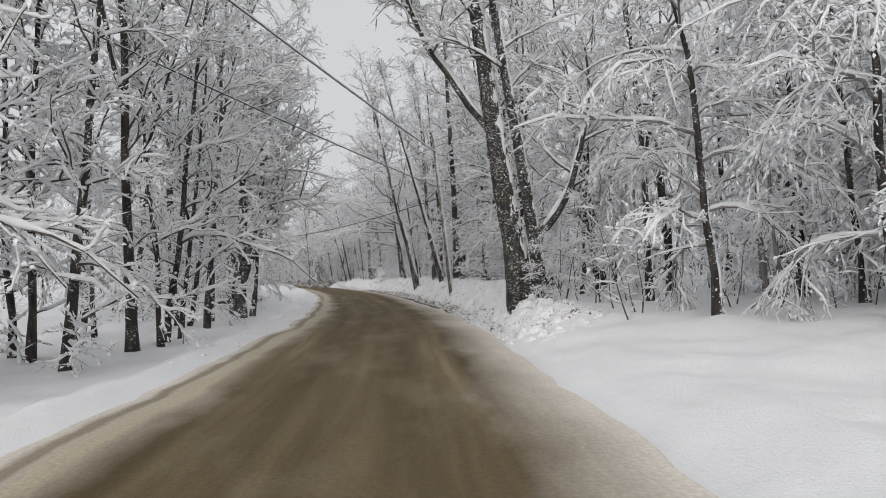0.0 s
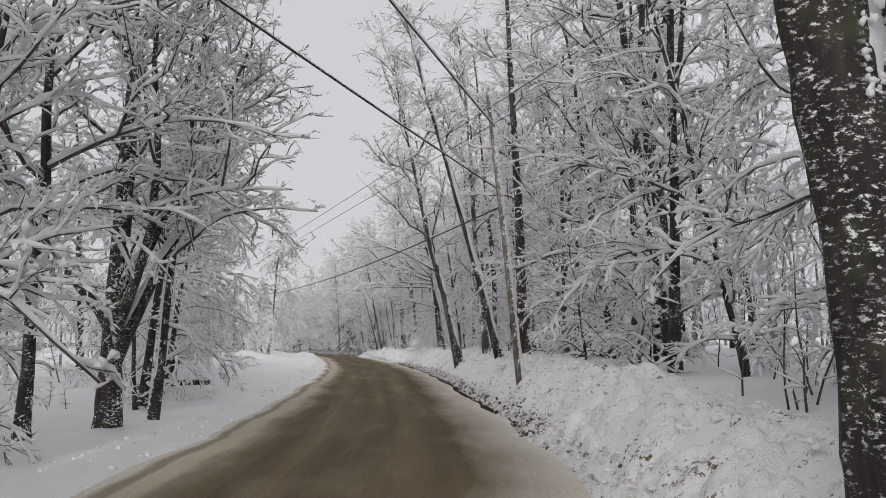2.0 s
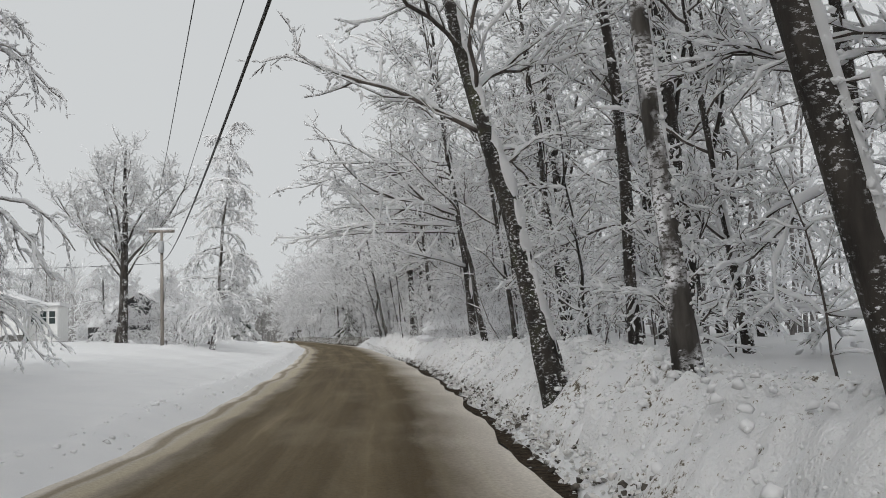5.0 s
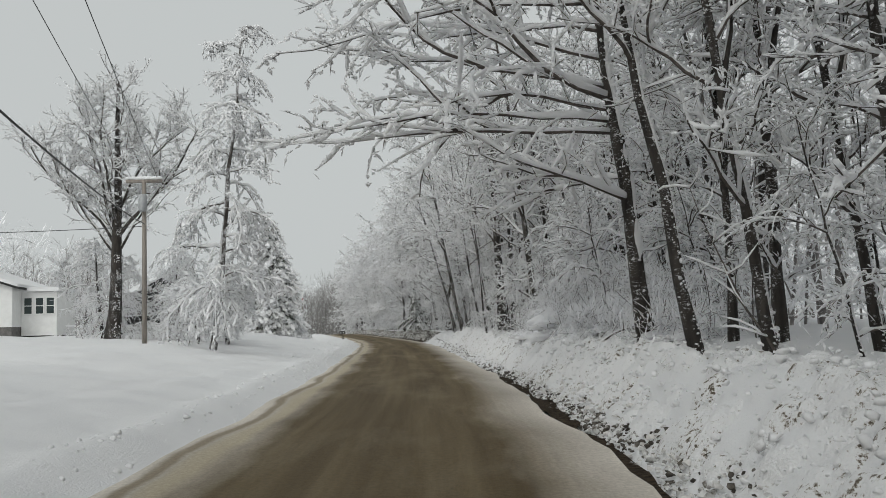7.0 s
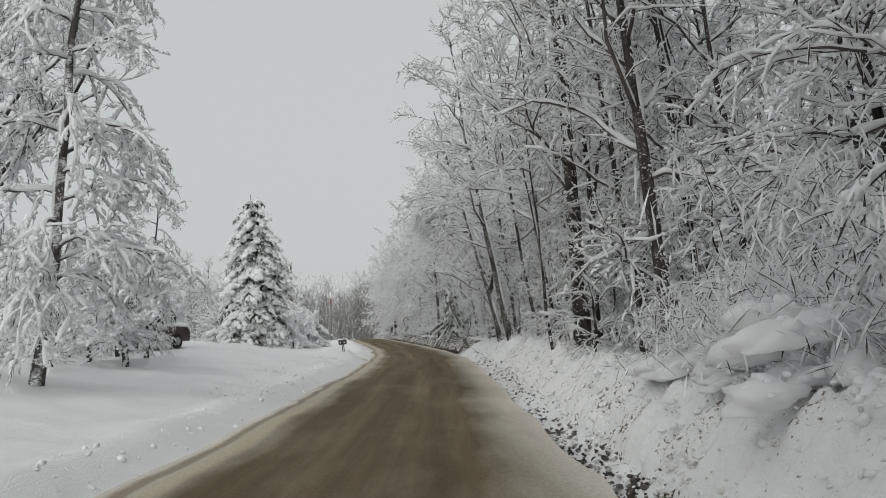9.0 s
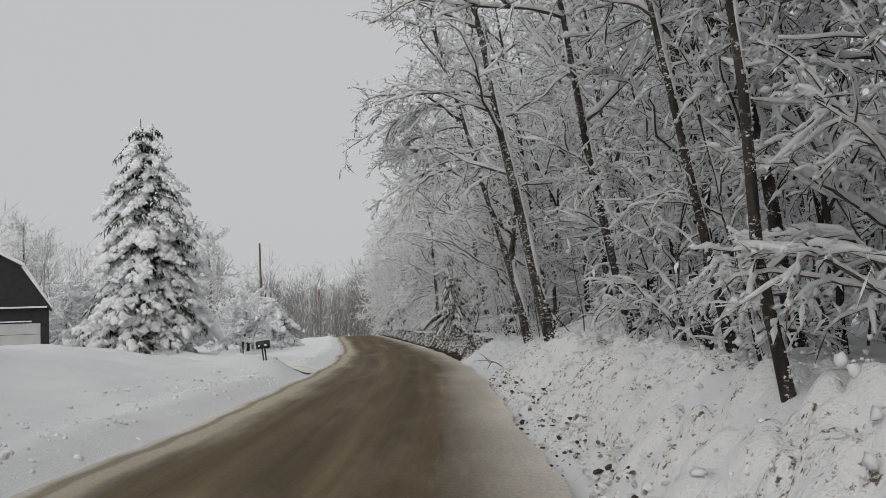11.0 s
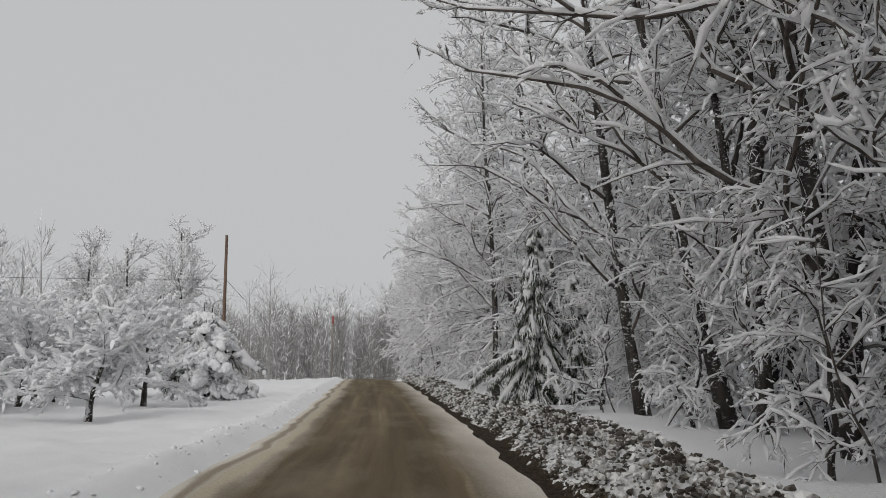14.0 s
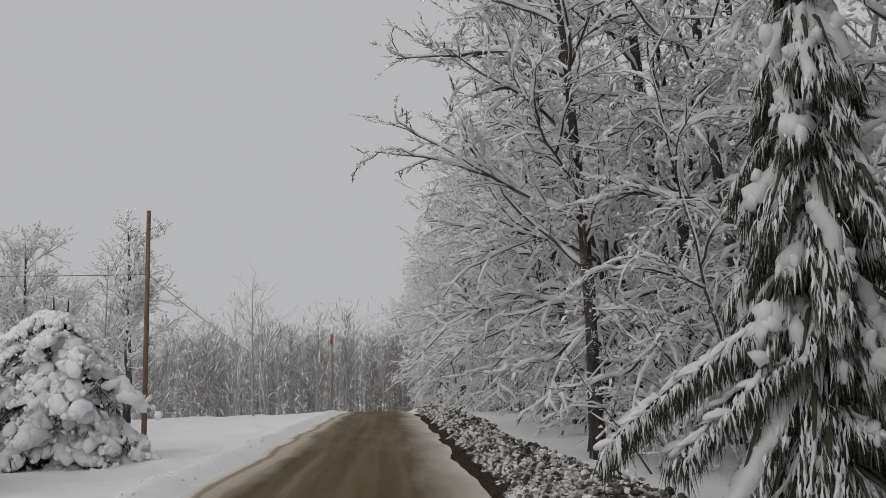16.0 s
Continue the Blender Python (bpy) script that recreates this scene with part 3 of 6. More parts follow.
def bend(start, d, length, k, rng, lift=0.0, wobble=0.12):
    """A crooked line of k steps that rises (lift above 0) or sags."""
    pts = [np.asarray(start, float)]
    d = unit(d)
    for i in range(k):
        d = unit(d + rng.normal(0, wobble, 3) + UP * lift / k)
        pts.append(pts[-1] + d * length / k)
    return np.array(pts)


def snow_line(b, pts, radii, load, sides=4, lift=1.0, uneven=None):
    """Snow lying on a limb, thin where it stands steep."""
    t = np.gradient(pts, axis=0)
    t /= np.linalg.norm(t, axis=1)[:, None] + 1e-9
    side = UP - t * t[:, 2:3]
    flat = np.linalg.norm(side, axis=1)
    side /= flat[:, None] + 1e-9
    r = np.minimum(load, 0.4 * load + 0.8 * radii) * (0.25 + 0.75 * flat) + 0.55 * radii * flat
    if uneven is not None:
        r = r * uneven
    r[0] *= 0.7
    r[-1] *= 0.5
    b.tube(pts + side * (radii + 0.45 * r * lift)[:, None], r, sides)


def grow_tree(seed, H, r, lean=(0, 0), first=0.3, limbs=14, reach=3.5, rise=0.7, lift=0.2, toward=(0, 0), subs=9, twigs=8, load=0.032, sway=0.05,
              forks=(), curl=0.0, low=(), twig_len=0.46, bushy=0.2, at=None, fine_twigs=False, bare_share=0.3, plaster=5):
    """Trunk, limbs with branches and twigs, and the snow on them. Local to the foot."""
    rng = np.random.default_rng(seed)

    def in_road(p, height):
        if at is None:
            return np.zeros(len(p), bool)
        u = p[:, 0] + at[0] - centre(p[:, 1] + at[1])
        return (np.abs(u) < 3.2) & (p[:, 2] + at[2] < height)

    trunk, arms, wood, snow = Builder(), [], Builder(), Builder()
    k = 9
    hs = np.linspace(0, 1, k + 1)
    off = np.cumsum(rng.normal(0, sway, (k + 1, 2)), axis=0)
    off -= off[0]
    pts = np.stack((off[:, 0] + lean[0] * (hs + curl * hs * hs), off[:, 1] + lean[1] * (hs + curl * hs * hs), hs * H - 0.25), -1)
    rad = r * (1.0 - 0.8 * hs) * (1 + 0.3 * np.exp(-hs * H / 0.4))
    rings = 19 if r < 0.15 else 60
    fine = np.linspace(0, 1, rings)
    tp = np.stack([np.interp(fine, hs, pts[:, i]) for i in range(3)], -1)
    tr = np.interp(fine, hs, rad) * (1 + rng.normal(0, 0.05 if rings < 20 else 0.025, rings))
    if rings < 20:
        trunk.tube(tp, tr, 9)
    else:
        ridge = 1 + 0.05 * rng.normal(0, 1, (1, 18)) + 0.035 * rng.normal(0, 1, (rings, 18))
        trunk.tube(tp, tr, 18, rough=ridge)
    tilt = math.hypot(*lean) / H
    if tilt > 0.06:
        t = np.gradient(tp, axis=0)
        t /= np.linalg.norm(t, axis=1)[:, None]
        side = UP - t * t[:, 2:3]
        side /= np.linalg.norm(side, axis=1)[:, None]
        side = side + np.array((0, -0.45, 0))
        wide = min(0.75, 0.2 + tilt * 2)
        taper = np.clip(np.linspace(0, 1, len(tp)) / 0.12, 0.15, 1)
        snow.tube(tp + side * (tr * 0.62)[:, None], tr * wide * taper * rng.uniform(0.55, 1.25, len(tp)), 10, rough=1 + 0.22 * rng.normal(0, 1, (len(tp), 10)))
        chips = np.random.default_rng(len(tp) + int(1000 * tilt))
        for i in range(450):
            rg = rng if i < 150 else chips
            h = rg.random()
            p = np.array([np.interp(h * (len(tp) - 1), range(len(tp)), tp[:, j]) for j in range(3)])
            q = np.array([np.interp(h * (len(tp) - 1), range(len(tp)), side[:, j]) for j in range(3)])
            k = np.interp(h * (len(tp) - 1), range(len(tp)), tr)
            o = rg.normal(0, 0.45, 3) * np.array((1, 1, 0.2))
            o = unit(q + o) * k * rg.uniform(0.9, 1.1 + 0.3 * wide)
            g = min(k * rg.uniform(0.1, 0.3), 0.012 + 0.03 * chips.random() ** 3)
            snow.lump(p + o, (g * chips.uniform(0.8, 2.0), g, g * rg.uniform(0.6, 1.5)), rg, 0.6, chips.uniform(0, 6.3), chips.uniform(-0.7, 0.7))
    for _ in range(plaster):
        c = rng.uniform(0.03, 0.6)
        p = np.array([np.interp(c, hs, pts[:, i]) for i in range(3)])
        rr = np.interp(c, hs, rad)
        az = rng.uniform(-1.2, 1.2)
        s = rr * (rng.uniform(0.15, 0.35) if plaster < 6 else rng.uniform(0.35, 0.85))
        q = p + np.array((math.cos(az), -abs(math.sin(az)), 0)) * rr * 0.95
        if plaster < 6:
            snow.lump(q, (s, s * 0.5, s * rng.uniform(0.5, 1.1)), rng, 0.55, rng.uniform(0, 6))
        else:
            snow.snow_pad(q, -abs(az), s * rng.uniform(0.5, 1.4), s * 0.8, s * 0.08, 34, rng, s * 0.1, 1.5)
    stems = [(pts, rad, first, limbs, 1.0)]
    for h, d, length, fr, n in forks:
        p = np.array([np.interp(h, hs, pts[:, i]) for i in range(3)])
        fp = bend(p, d[:3], length, 12, rng, d[3] if len(d) > 3 else 0.6, 0.09)
        frad = fr * (1 - 0.75 * np.linspace(0, 1, 13))
        trunk.tube(fp, frad, 8)
        snow_line(snow, fp[1:], frad[1:] * 0.8, 0.05, 5, uneven=rng.uniform(0.5, 1.5, 12))
        stems.append((fp, frad, 0.25, n, 0.8))
    K = 9
    lines, long_, thick = [], [], []

    def add_limb(arm, p, d, L, lf, lr0, wob, slim_=1.0):
        lp = bend(p, d, L, K, rng, lf, wob)
        if in_road(lp, 3.3).any():
            return None
        lr = min(lr0 * 0.5, (0.012 + 0.0062 * L) * slim_) * (1 - 0.82 * np.linspace(0, 1, K + 1)) + 0.004
        arm.tube(lp, lr, 5)
        snow_line(snow, lp, lr, load * 0.95, 5, 0.6, rng.uniform(0.3, 1.7, K + 1))
        lines.append(lp), long_.append(L), thick.append(lr)
        return lp

    for sp, sr, f0, n, size in stems:
        m = len(sp) - 1
        az = rng.uniform(0, 6.3)
        jobs = [(f0 + (1 - f0) * (i + rng.random()) / n, None) for i in range(n)]
        if size == 1.0:
            jobs += [(h, d) for h, d in low]
        for h, given in jobs:
            h = min(h, 0.985)
            p = np.array([np.interp(h * m, range(m + 1), sp[:, i]) for i in range(3)])
            lr0 = np.interp(h * m, range(m + 1), sr)
            az += 2.4 + rng.normal(0, 0.4)
            d = np.array((math.cos(az), math.sin(az), 0)) + np.array((*toward, 0)) * 0.6
            d = unit(d) + UP * rise * rng.uniform(0.6, 1.6) * (0.5 + 0.9 * h)
            L = reach * size * (1.1 - 0.6 * h) * min(1.0, 0.45 + 2.2 * h) * rng.uniform(0.65, 1.2) * (1 + 0.35 * float(np.dot(unit(d)[:2], toward)))
            lf = lift
            if given:
                d, L, lf = given[:3], given[3], given[4]
            arm = Builder()
            lp = add_limb(arm, p, d, L, lf, lr0, 0.13 if given else 0.17, 0.6 if given else 1.0)
            if lp is None:
                continue
            for at_ in (0.3, 0.55):
                if L > 1.2 and rng.random() < 0.8:
                    i = int(at_ * K) + int(rng.integers(0, 2))
                    seg = unit(lp[i + 1] - lp[i])
                    side = unit(np.cross(seg, UP)) * rng.choice((-1.0, 1.0))
                    add_limb(arm, lp[i], seg + side * rng.uniform(0.4, 0.9) + UP * rng.normal(0.2, 0.25), L * (1.05 - at_) * rng.uniform(0.6, 0.95), lf, lr0 * 0.6, 0.17)
            arms.append(arm)
            if rng.random() < 0.4:
                i = rng.integers(1, 5)
                snow.lump(lp[i] + UP * load, np.array((2.4, 1.6, 1.0)) * load * rng.uniform(0.6, 1.3), rng, 0.5)
    # branches from the limbs
    S, D, BL = [], [], []
    for lp, L in zip(lines, long_):
        ns = max(4, int(subs * (0.4 + 0.7 * L / reach)))
        a = 0.08 + 0.91 * (np.arange(ns) + rng.random(ns)) / ns
        S.append(np.stack([np.interp(a * K, range(K + 1), lp[:, i]) for i in range(3)], -1))
        idx = np.minimum(K - 1, (a * K).astype(int))
        seg = lp[idx + 1] - lp[idx]
        seg /= np.linalg.norm(seg, axis=1)[:, None]
        sd = np.cross(seg, UP)
        sd /= np.linalg.norm(sd, axis=1)[:, None] + 1e-9
        sd *= np.where(np.arange(ns) % 2, 1, -1)[:, None]
        D.append(seg * rng.uniform(0.5, 1.0, (ns, 1)) + sd * rng.uniform(0.3, 1.0, (ns, 1)) + UP * rng.normal(0.12, 0.4, (ns, 1)))
        BL.append((0.36 + 0.26 * L * (1.15 - a)) * rng.uniform(0.65, 1.35, ns))
    S, D, BL = np.concatenate(S), np.concatenate(D), np.concatenate(BL)

    def crooked(S, D, L, k, sag, wob):
        P, d = [S], D / np.linalg.norm(D, axis=1)[:, None]
        for _ in range(k):
            d = d + rng.normal(0, wob, d.shape) + UP * sag / k
            d /= np.linalg.norm(d, axis=1)[:, None]
            P.append(P[-1] + d * L[:, None] / k)
        return np.stack(P, 1)

    B = crooked(S, D, BL, 3, lift * 0.5 - 0.15, 0.28)
    keep = ~(in_road(B[:, 0], 2.9) | in_road(B[:, -1], 2.9))
    B, BL = B[keep], BL[keep]
    R = np.array((0.011, 0.009, 0.007, 0.003))[None] * (0.75 + 0.25 * BL[:, None])
    wood.sticks(B, R)
    SR = load * rng.uniform(0.45, 1.25, R.shape) * np.array((0.7, 1, 1, 0.5))[None]
    snow.sticks(B + UP * (R + 0.5 * SR)[:, :, None], SR, 4)
    # twigs from the branches
    nt = max(2, int(twigs * 0.85))
    n = len(B)
    c = 0.1 + 0.9 * (np.arange(nt)[None] + rng.random((n, nt))) / nt
    i = np.minimum(2, (c * 3).astype(int))
    fr = (c * 3 - i)[:, :, None]
    rows = np.arange(n)[:, None]
    p0 = (B[rows, i] * (1 - fr) + B[rows, i + 1] * fr).reshape(-1, 3)
    sg = (B[rows, i + 1] - B[rows, i]).reshape(-1, 3)
    sg /= np.linalg.norm(sg, axis=1)[:, None] + 1e-9
    cr = np.cross(sg, UP)
    cr /= np.linalg.norm(cr, axis=1)[:, None] + 1e-9
    q = len(p0)
    d3 = sg + cr * rng.uniform(-1.4, 1.4, (q, 1)) + UP * rng.normal(bushy * 0.3, 0.45, (q, 1)) + UP * min(0.0, lift) * 0.4
    d3 /= np.linalg.norm(d3, axis=1)[:, None]
    p1 = p0 + d3 * (twig_len * rng.uniform(0.35, 1.1, (q, 1)))
    rr = load * rng.uniform(0.5, 1.45, q)
    keep = ~in_road(p1, 2.8)
    p0, p1, rr, d3 = p0[keep], p1[keep], rr[keep], d3[keep]
    q = len(p0)
    bare = rng.random(q) < bare_share + 0.12
    wood.slivers(p0[bare] - UP * 0.01, p1[bare] + d3[bare] * 0.04 - UP * 0.01, np.full(bare.sum(), 0.0105))
    for lo, hi, share in ((0.0, 0.5, 0.9), (0.42, 1.0, 0.72)):
        some = rng.random(q) < share
        a0 = (lo + rng.uniform(0, 0.16, q))[some][:, None]
        a1 = (hi - rng.uniform(0, 0.14, q))[some][:, None]
        g = (rr * rng.uniform(0.6, 1.25, q))[some]
        span = (p1 - p0)[some]
        drop = UP * g[:, None] * 0.35
        snow.pods(p0[some] + span * a0 + drop, p0[some] + span * a1 + drop, g, rng.uniform(0.3, 0.7, some.sum()))
    if fine_twigs:
        kk = rng.uniform(0.2, 0.85, (q, 1))
        m = p0 * (1 - kk) + p1 * kk
        e = m + (p1 - p0) * rng.uniform(0.2, 0.5, (q, 1)) + rng.normal(0, 0.09, (q, 3))
        snow.slivers(m, e, rr * 0.75)
        wood.slivers(m[bare] - UP * 0.012, e[bare] - UP * 0.012, np.full(bare.sum(), 0.008))
    return trunk, arms, wood, snow


def tree_proto(label, group, bark, name="snowy_tree", split=False, twig=TWIG, **kw):
    trunk, arms, wood, snow = grow_tree(**kw)
    t = thing(name, label, "tree", group)
    part("trunk", trunk, bark, t, "dark bark flecked with snow")
    if split:
        for arm in arms:
            part("limb", arm, TWIG, t)
    else:
        for arm in arms:
            k = wood.n
            wood.v += arm.v
            wood.n += arm.n
            wood.f += [tuple(k + i for i in q) for q in arm.f]
    tagged(part("twigwork", wood, twig, t, "thin bare twigs"), kind="stuff")
    tagged(part("twig_snow", snow, TWIG_SNOW, t, "white snow lying on every twig"), kind="stuff")
    return t


class Kind:
    """A tree built once and then copied to its places."""

    def __init__(self, proto):
        self.proto, self.used = proto, False

    def put(self, x, y, turn=0.0, size=1.0, sink=0.0):
        m = pose(x, y, gz(x, y) - sink, 0, 0, turn)
        if not self.used:
            self.used = True
            self.proto.matrix_basis = m
            return self.proto
        return copy_thing(self.proto, m @ Matrix.Scale(size, 4))


def own_tree(x, y, label, bark=BARK, **kw):
    t = tree_proto(label, "roadside trees", bark, split=True, at=(x, y, gz(x, y)), **{"fine_twigs": True, "twigs": 7, "subs": 8, "load": 0.033, "plaster": 16, **kw})
    t.matrix_basis = pose(x, y, gz(x, y))
    return t


# trees that stand by themselves along the road
own_tree(2.2, 38.3, "large old dark tree with snow clinging to its bark", BARK_OLD, seed=11, H=15, r=0.30, plaster=34, lean=(-2.1, 0.3), first=0.34, limbs=12, reach=4.2, toward=(-0.5, 0), sway=0.03,
         forks=((0.3, (-0.5, 0.2, 1.0, 0.5), 6.5, 0.10, 6),))
own_tree(2.75, 38.1, "dark twin trunk with a curving snow-lined limb", BARK_OLD, seed=36, H=13, r=0.17, plaster=30, lean=(-1.9, 0.2), first=0.42, limbs=9, reach=3.2, sway=0.02,
         forks=((0.14, (0.85, -0.05, 0.35, 4.2), 5.4, 0.11, 8),))
own_tree(1.67, 62.2, "leaning dark trunk with snow along its upper side", BARK, seed=12, H=12, r=0.135, lean=(-3.1, 0.3), first=0.55, limbs=9, reach=3.0, toward=(-0.5, 0), sway=0.02)
own_tree(2.4, 62.4, "straight dark tree trunk with patches of snow", BARK, seed=13, H=15, r=0.175, lean=(-0.6, 0), first=0.3, limbs=14, reach=3.4, sway=0.03)
own_tree(1.48, 66.5, "flecked birch-like tree with a snow-plastered trunk", BARK_BIRCH, seed=14, H=13, r=0.13, lean=(-1.0, 0), first=0.35, limbs=13, reach=2.8, sway=0.03)
own_tree(0.6, 70.5, "leaning dark tree whose snowy limbs hang over the road", BARK_MOSS, seed=15, H=13, r=0.17, lean=(-2.8, 0.5), first=0.24, limbs=18, reach=4.4, toward=(-0.7, 0), rise=0.9, lift=0.1)
own_tree(2.3, 73.0, "slender dark tree leaning in the wood", BARK, seed=16, H=14, r=0.13, lean=(-1.0, 0), first=0.35, limbs=12, reach=3.0)
own_tree(3.9, 75.0, "dark forked tree at the wood's edge", BARK, seed=17, H=14, r=0.15, lean=(-0.5, 0), first=0.3, limbs=12, reach=3.2)
own_tree(0.0, 89.6, "dark tree with long snowy boughs over the road", BARK, seed=18, H=14, r=0.155, load=0.05, bare_share=0.16, lean=(-1.8, 0), first=0.2, limbs=14, reach=5.0, toward=(-0.9, 0.1), rise=0.5, lift=0.0,
         low=((0.30, (-1, 0.05, 0.12, 6.6, -0.1)), (0.315, (-1, -0.15, 0.16, 6.2, -0.2)), (0.33, (-1, 0.25, 0.16, 6.2, -0.15)), (0.36, (-1, -0.12, 0.2, 6.8, 0.0)), (0.4, (-0.9, 0.3, 0.24, 6.2, 0.0)), (0.44, (-1, 0.1, 0.25, 6.6, 0.0)), (0.48, (-1, -0.1, 0.3, 6.2, 0.0)), (0.24, (-0.8, 0.5, 0.3, 3.0, -0.2))))
own_tree(0.25, 86.2, "slender dark tree leaning over the ditch", BARK, seed=37, H=12, r=0.1, lean=(-1.7, 0), first=0.3, limbs=14, reach=3.2, toward=(-0.6, 0), lift=-0.1)
own_tree(-3.0, 110.5, "dark knotted tree in the edge of the wood", BARK, seed=19, H=15, r=0.18, lean=(-0.8, 0), first=0.25, limbs=16, reach=4.2, toward=(-0.6, 0))
own_tree(-6.35, 130.6, "broken leaning tree with a mossy snow-capped stub", BARK_MOSS, seed=20, H=11, r=0.125, lean=(-2.7, 0), first=0.33, limbs=13, reach=3.6, toward=(-0.6, -0.3), rise=0.5, lift=-0.4,
         forks=((0.22, (0.55, 0.05, 1.1, 0.2), 1.4, 0.11, 1),), low=((0.62, (-1, -0.2, 0.1, 3.6, -0.9)), (0.5, (-1, -0.3, 0.25, 2.8, -0.6)), (0.56, (-1, -0.05, 0.3, 2.6, -1.3)), (0.6, (-1, 0.2, 0.3, 3.0, -1.4)), (0.66, (-0.9, -0.4, 0.3, 3.2, -1.2)), (0.46, (-1, -0.3, 0.1, 3.2, -1.3)), (0.48, (-1, -0.25, 0.15, 3.4, -1.7)), (0.3, (1, -0.4, 0.2, 3.0, 0.2)), (0.38, (1, -0.2, 0.35, 3.2, 0.3))))
own_tree(-5.6, 126.3, "leaning dark tree with loose bark and hanging twigs", BARK_MOSS, seed=21, H=13, r=0.14, lean=(-2.2, 0), first=0.3, limbs=15, reach=3.7, toward=(-0.6, -0.2), rise=0.5, lift=-0.35, subs=8)
own_tree(-3.7, 112.3, "thin leaning tree bowed by snow", BARK, seed=22, H=10, r=0.045, lean=(-1.0, 0), first=0.35, limbs=11, reach=3.0, toward=(-0.5, 0))
own_tree(-3.5, 115.4, "thin crooked tree bowed by snow", BARK, seed=23, H=10, r=0.055, lean=(-2.0, 0), first=0.35, limbs=11, reach=3.0, toward=(-0.5, 0))
own_tree(-4.2, 119.7, "thin leaning tree behind the snow bank", BARK, seed=24, H=12, r=0.075, lean=(-2.0, 0), first=0.3, limbs=12, reach=3.2, toward=(-0.5, 0))
own_tree(-8.0, 146.5, "slender dark tree leaning to the road", BARK, seed=25, H=13, r=0.13, lean=(-2.8, 0), first=0.3, limbs=13, reach=3.6, toward=(-0.6, 0))
own_tree(-6.8, 147.5, "slender dark tree leaning among brush", BARK, seed=26, H=13, r=0.13, lean=(-2.0, 0), first=0.3, limbs=13, reach=3.4, toward=(-0.6, 0))
own_tree(-13.8, 163.0, "tall thin tree behind the drooping conifer", BARK, seed=27, H=13, r=0.12, lean=(-0.6, 0), first=0.22, limbs=26, reach=3.7, toward=(-0.7, 0))
own_tree(-7.15, 51.8, "large dark tree with snow on its many forked stems", BARK_MOSS, seed=31, H=15, r=0.24, lean=(0.4, 0), first=0.3, limbs=16, reach=4.6, toward=(0.5, -0.3), rise=0.9, lift=0.0, plaster=30,
         forks=((0.09, (0.42, 0.1, 1.1, 0.3), 9, 0.15, 9), (0.12, (0.2, -0.2, 1.2, 0.4), 8, 0.12, 8), (0.14, (-0.4, 0.1, 1.2, 0.5), 7, 0.13, 6), (0.2, (0.55, 0.2, 1.0, 0.3), 7, 0.11, 7)))
own_tree(-7.9, 49.6, "dark tree with a snowy leaning trunk", BARK, seed=32, H=14, r=0.13, lean=(0.8, 0), first=0.3, limbs=22, reach=4.5, toward=(0.6, -0.2), lift=-0.1)
own_tree(-7.1, 54.6, "thin dark tree curving over the snow", BARK, seed=33, H=13, r=0.12, lean=(1.4, 0), first=0.3, limbs=22, reach=4.4, toward=(0.6, -0.2), lift=-0.1)
own_tree(-22.3, 116.1, "tall round-crowned tree on the snowy lawn", BARK, seed=34, H=13.0, r=0.34, lean=(0.2, 0), first=0.36, limbs=16, reach=4.4, rise=0.75, lift=0.45, subs=6, twigs=6, twig_len=0.7, load=0.036, bare_share=0.55,
         forks=((0.36, (-0.5, 0.1, 1.0, 0.4), 7.0, 0.1, 8), (0.4, (0.55, 0, 1.0, 0.4), 7.0, 0.1, 8), (0.45, (0.3, -0.5, 1.0, 0.5), 6.5, 0.09, 7), (0.43, (-0.35, -0.4, 1.1, 0.5), 6.5, 0.09, 7), (0.5, (0.5, 0.3, 1.1, 0.4), 6.0, 0.08, 7), (0.33, (-0.8, 0.2, 0.7, 0.8), 5.5, 0.07, 7), (0.34, (0.85, -0.2, 0.7, 0.8), 5.5, 0.07, 7)))
own_tree(-13.7, 105.9, "birch bent by snow with hanging branches", BARK_BIRCH, seed=35, H=12.5, r=0.13, lean=(1.0, 0.4), first=0.14, limbs=34, reach=2.9, rise=0.6, lift=-1.7, subs=8, twigs=8, load=0.05, bare_share=0.25,
         low=((0.2, (-1, 0, 0.5, 3.2, -1.7)), (0.21, (1, 0.1, 0.5, 3.2, -1.7)), (0.2, (0.3, -1, 0.4, 2.6, -1.7))))
for x, y, h, seed in ((-5.9, 136.6, 14, 45), (-7.3, 142.0, 15, 46), (-9.2, 150.3, 15, 47), (-1.6, 104.5, 14, 48)):
    own_tree(x, y, "dense snowy tree overhanging the road edge", BARK, seed=seed, H=h, r=0.13, lean=(-1.6, 0), first=0.1, limbs=26, reach=3.6 if h == 14 else 4.2, toward=(-0.8, 0), rise=0.6, lift=-0.2, subs=7, twigs=7, load=0.03, bare_share=0.3)

# kinds that repeat through the wood
slim = [Kind(tree_proto("slender dark woodland tree loaded with snow", "woodland trees", BARK, seed=50 + i, H=h, r=r, lean=l, first=0.1, limbs=n - 5, reach=re, rise=0.85, lift=0.05, subs=5, twigs=6, load=0.033, forks=((0.3 + 0.05 * i, (0.35 - 0.2 * i, 0.12, 1.2, 0.5), h * 0.5, r * 0.55, 6),), fine_twigs=True, bare_share=0.3))
        for i, (h, r, l, n, re) in enumerate(((13, 0.12, (-0.7, 0.1), 20, 2.9), (11.5, 0.095, (-1.3, 0), 18, 2.6), (14, 0.14, (0.3, 0.2), 21, 3.2), (11, 0.08, (0.6, -0.3), 17, 2.4)))]
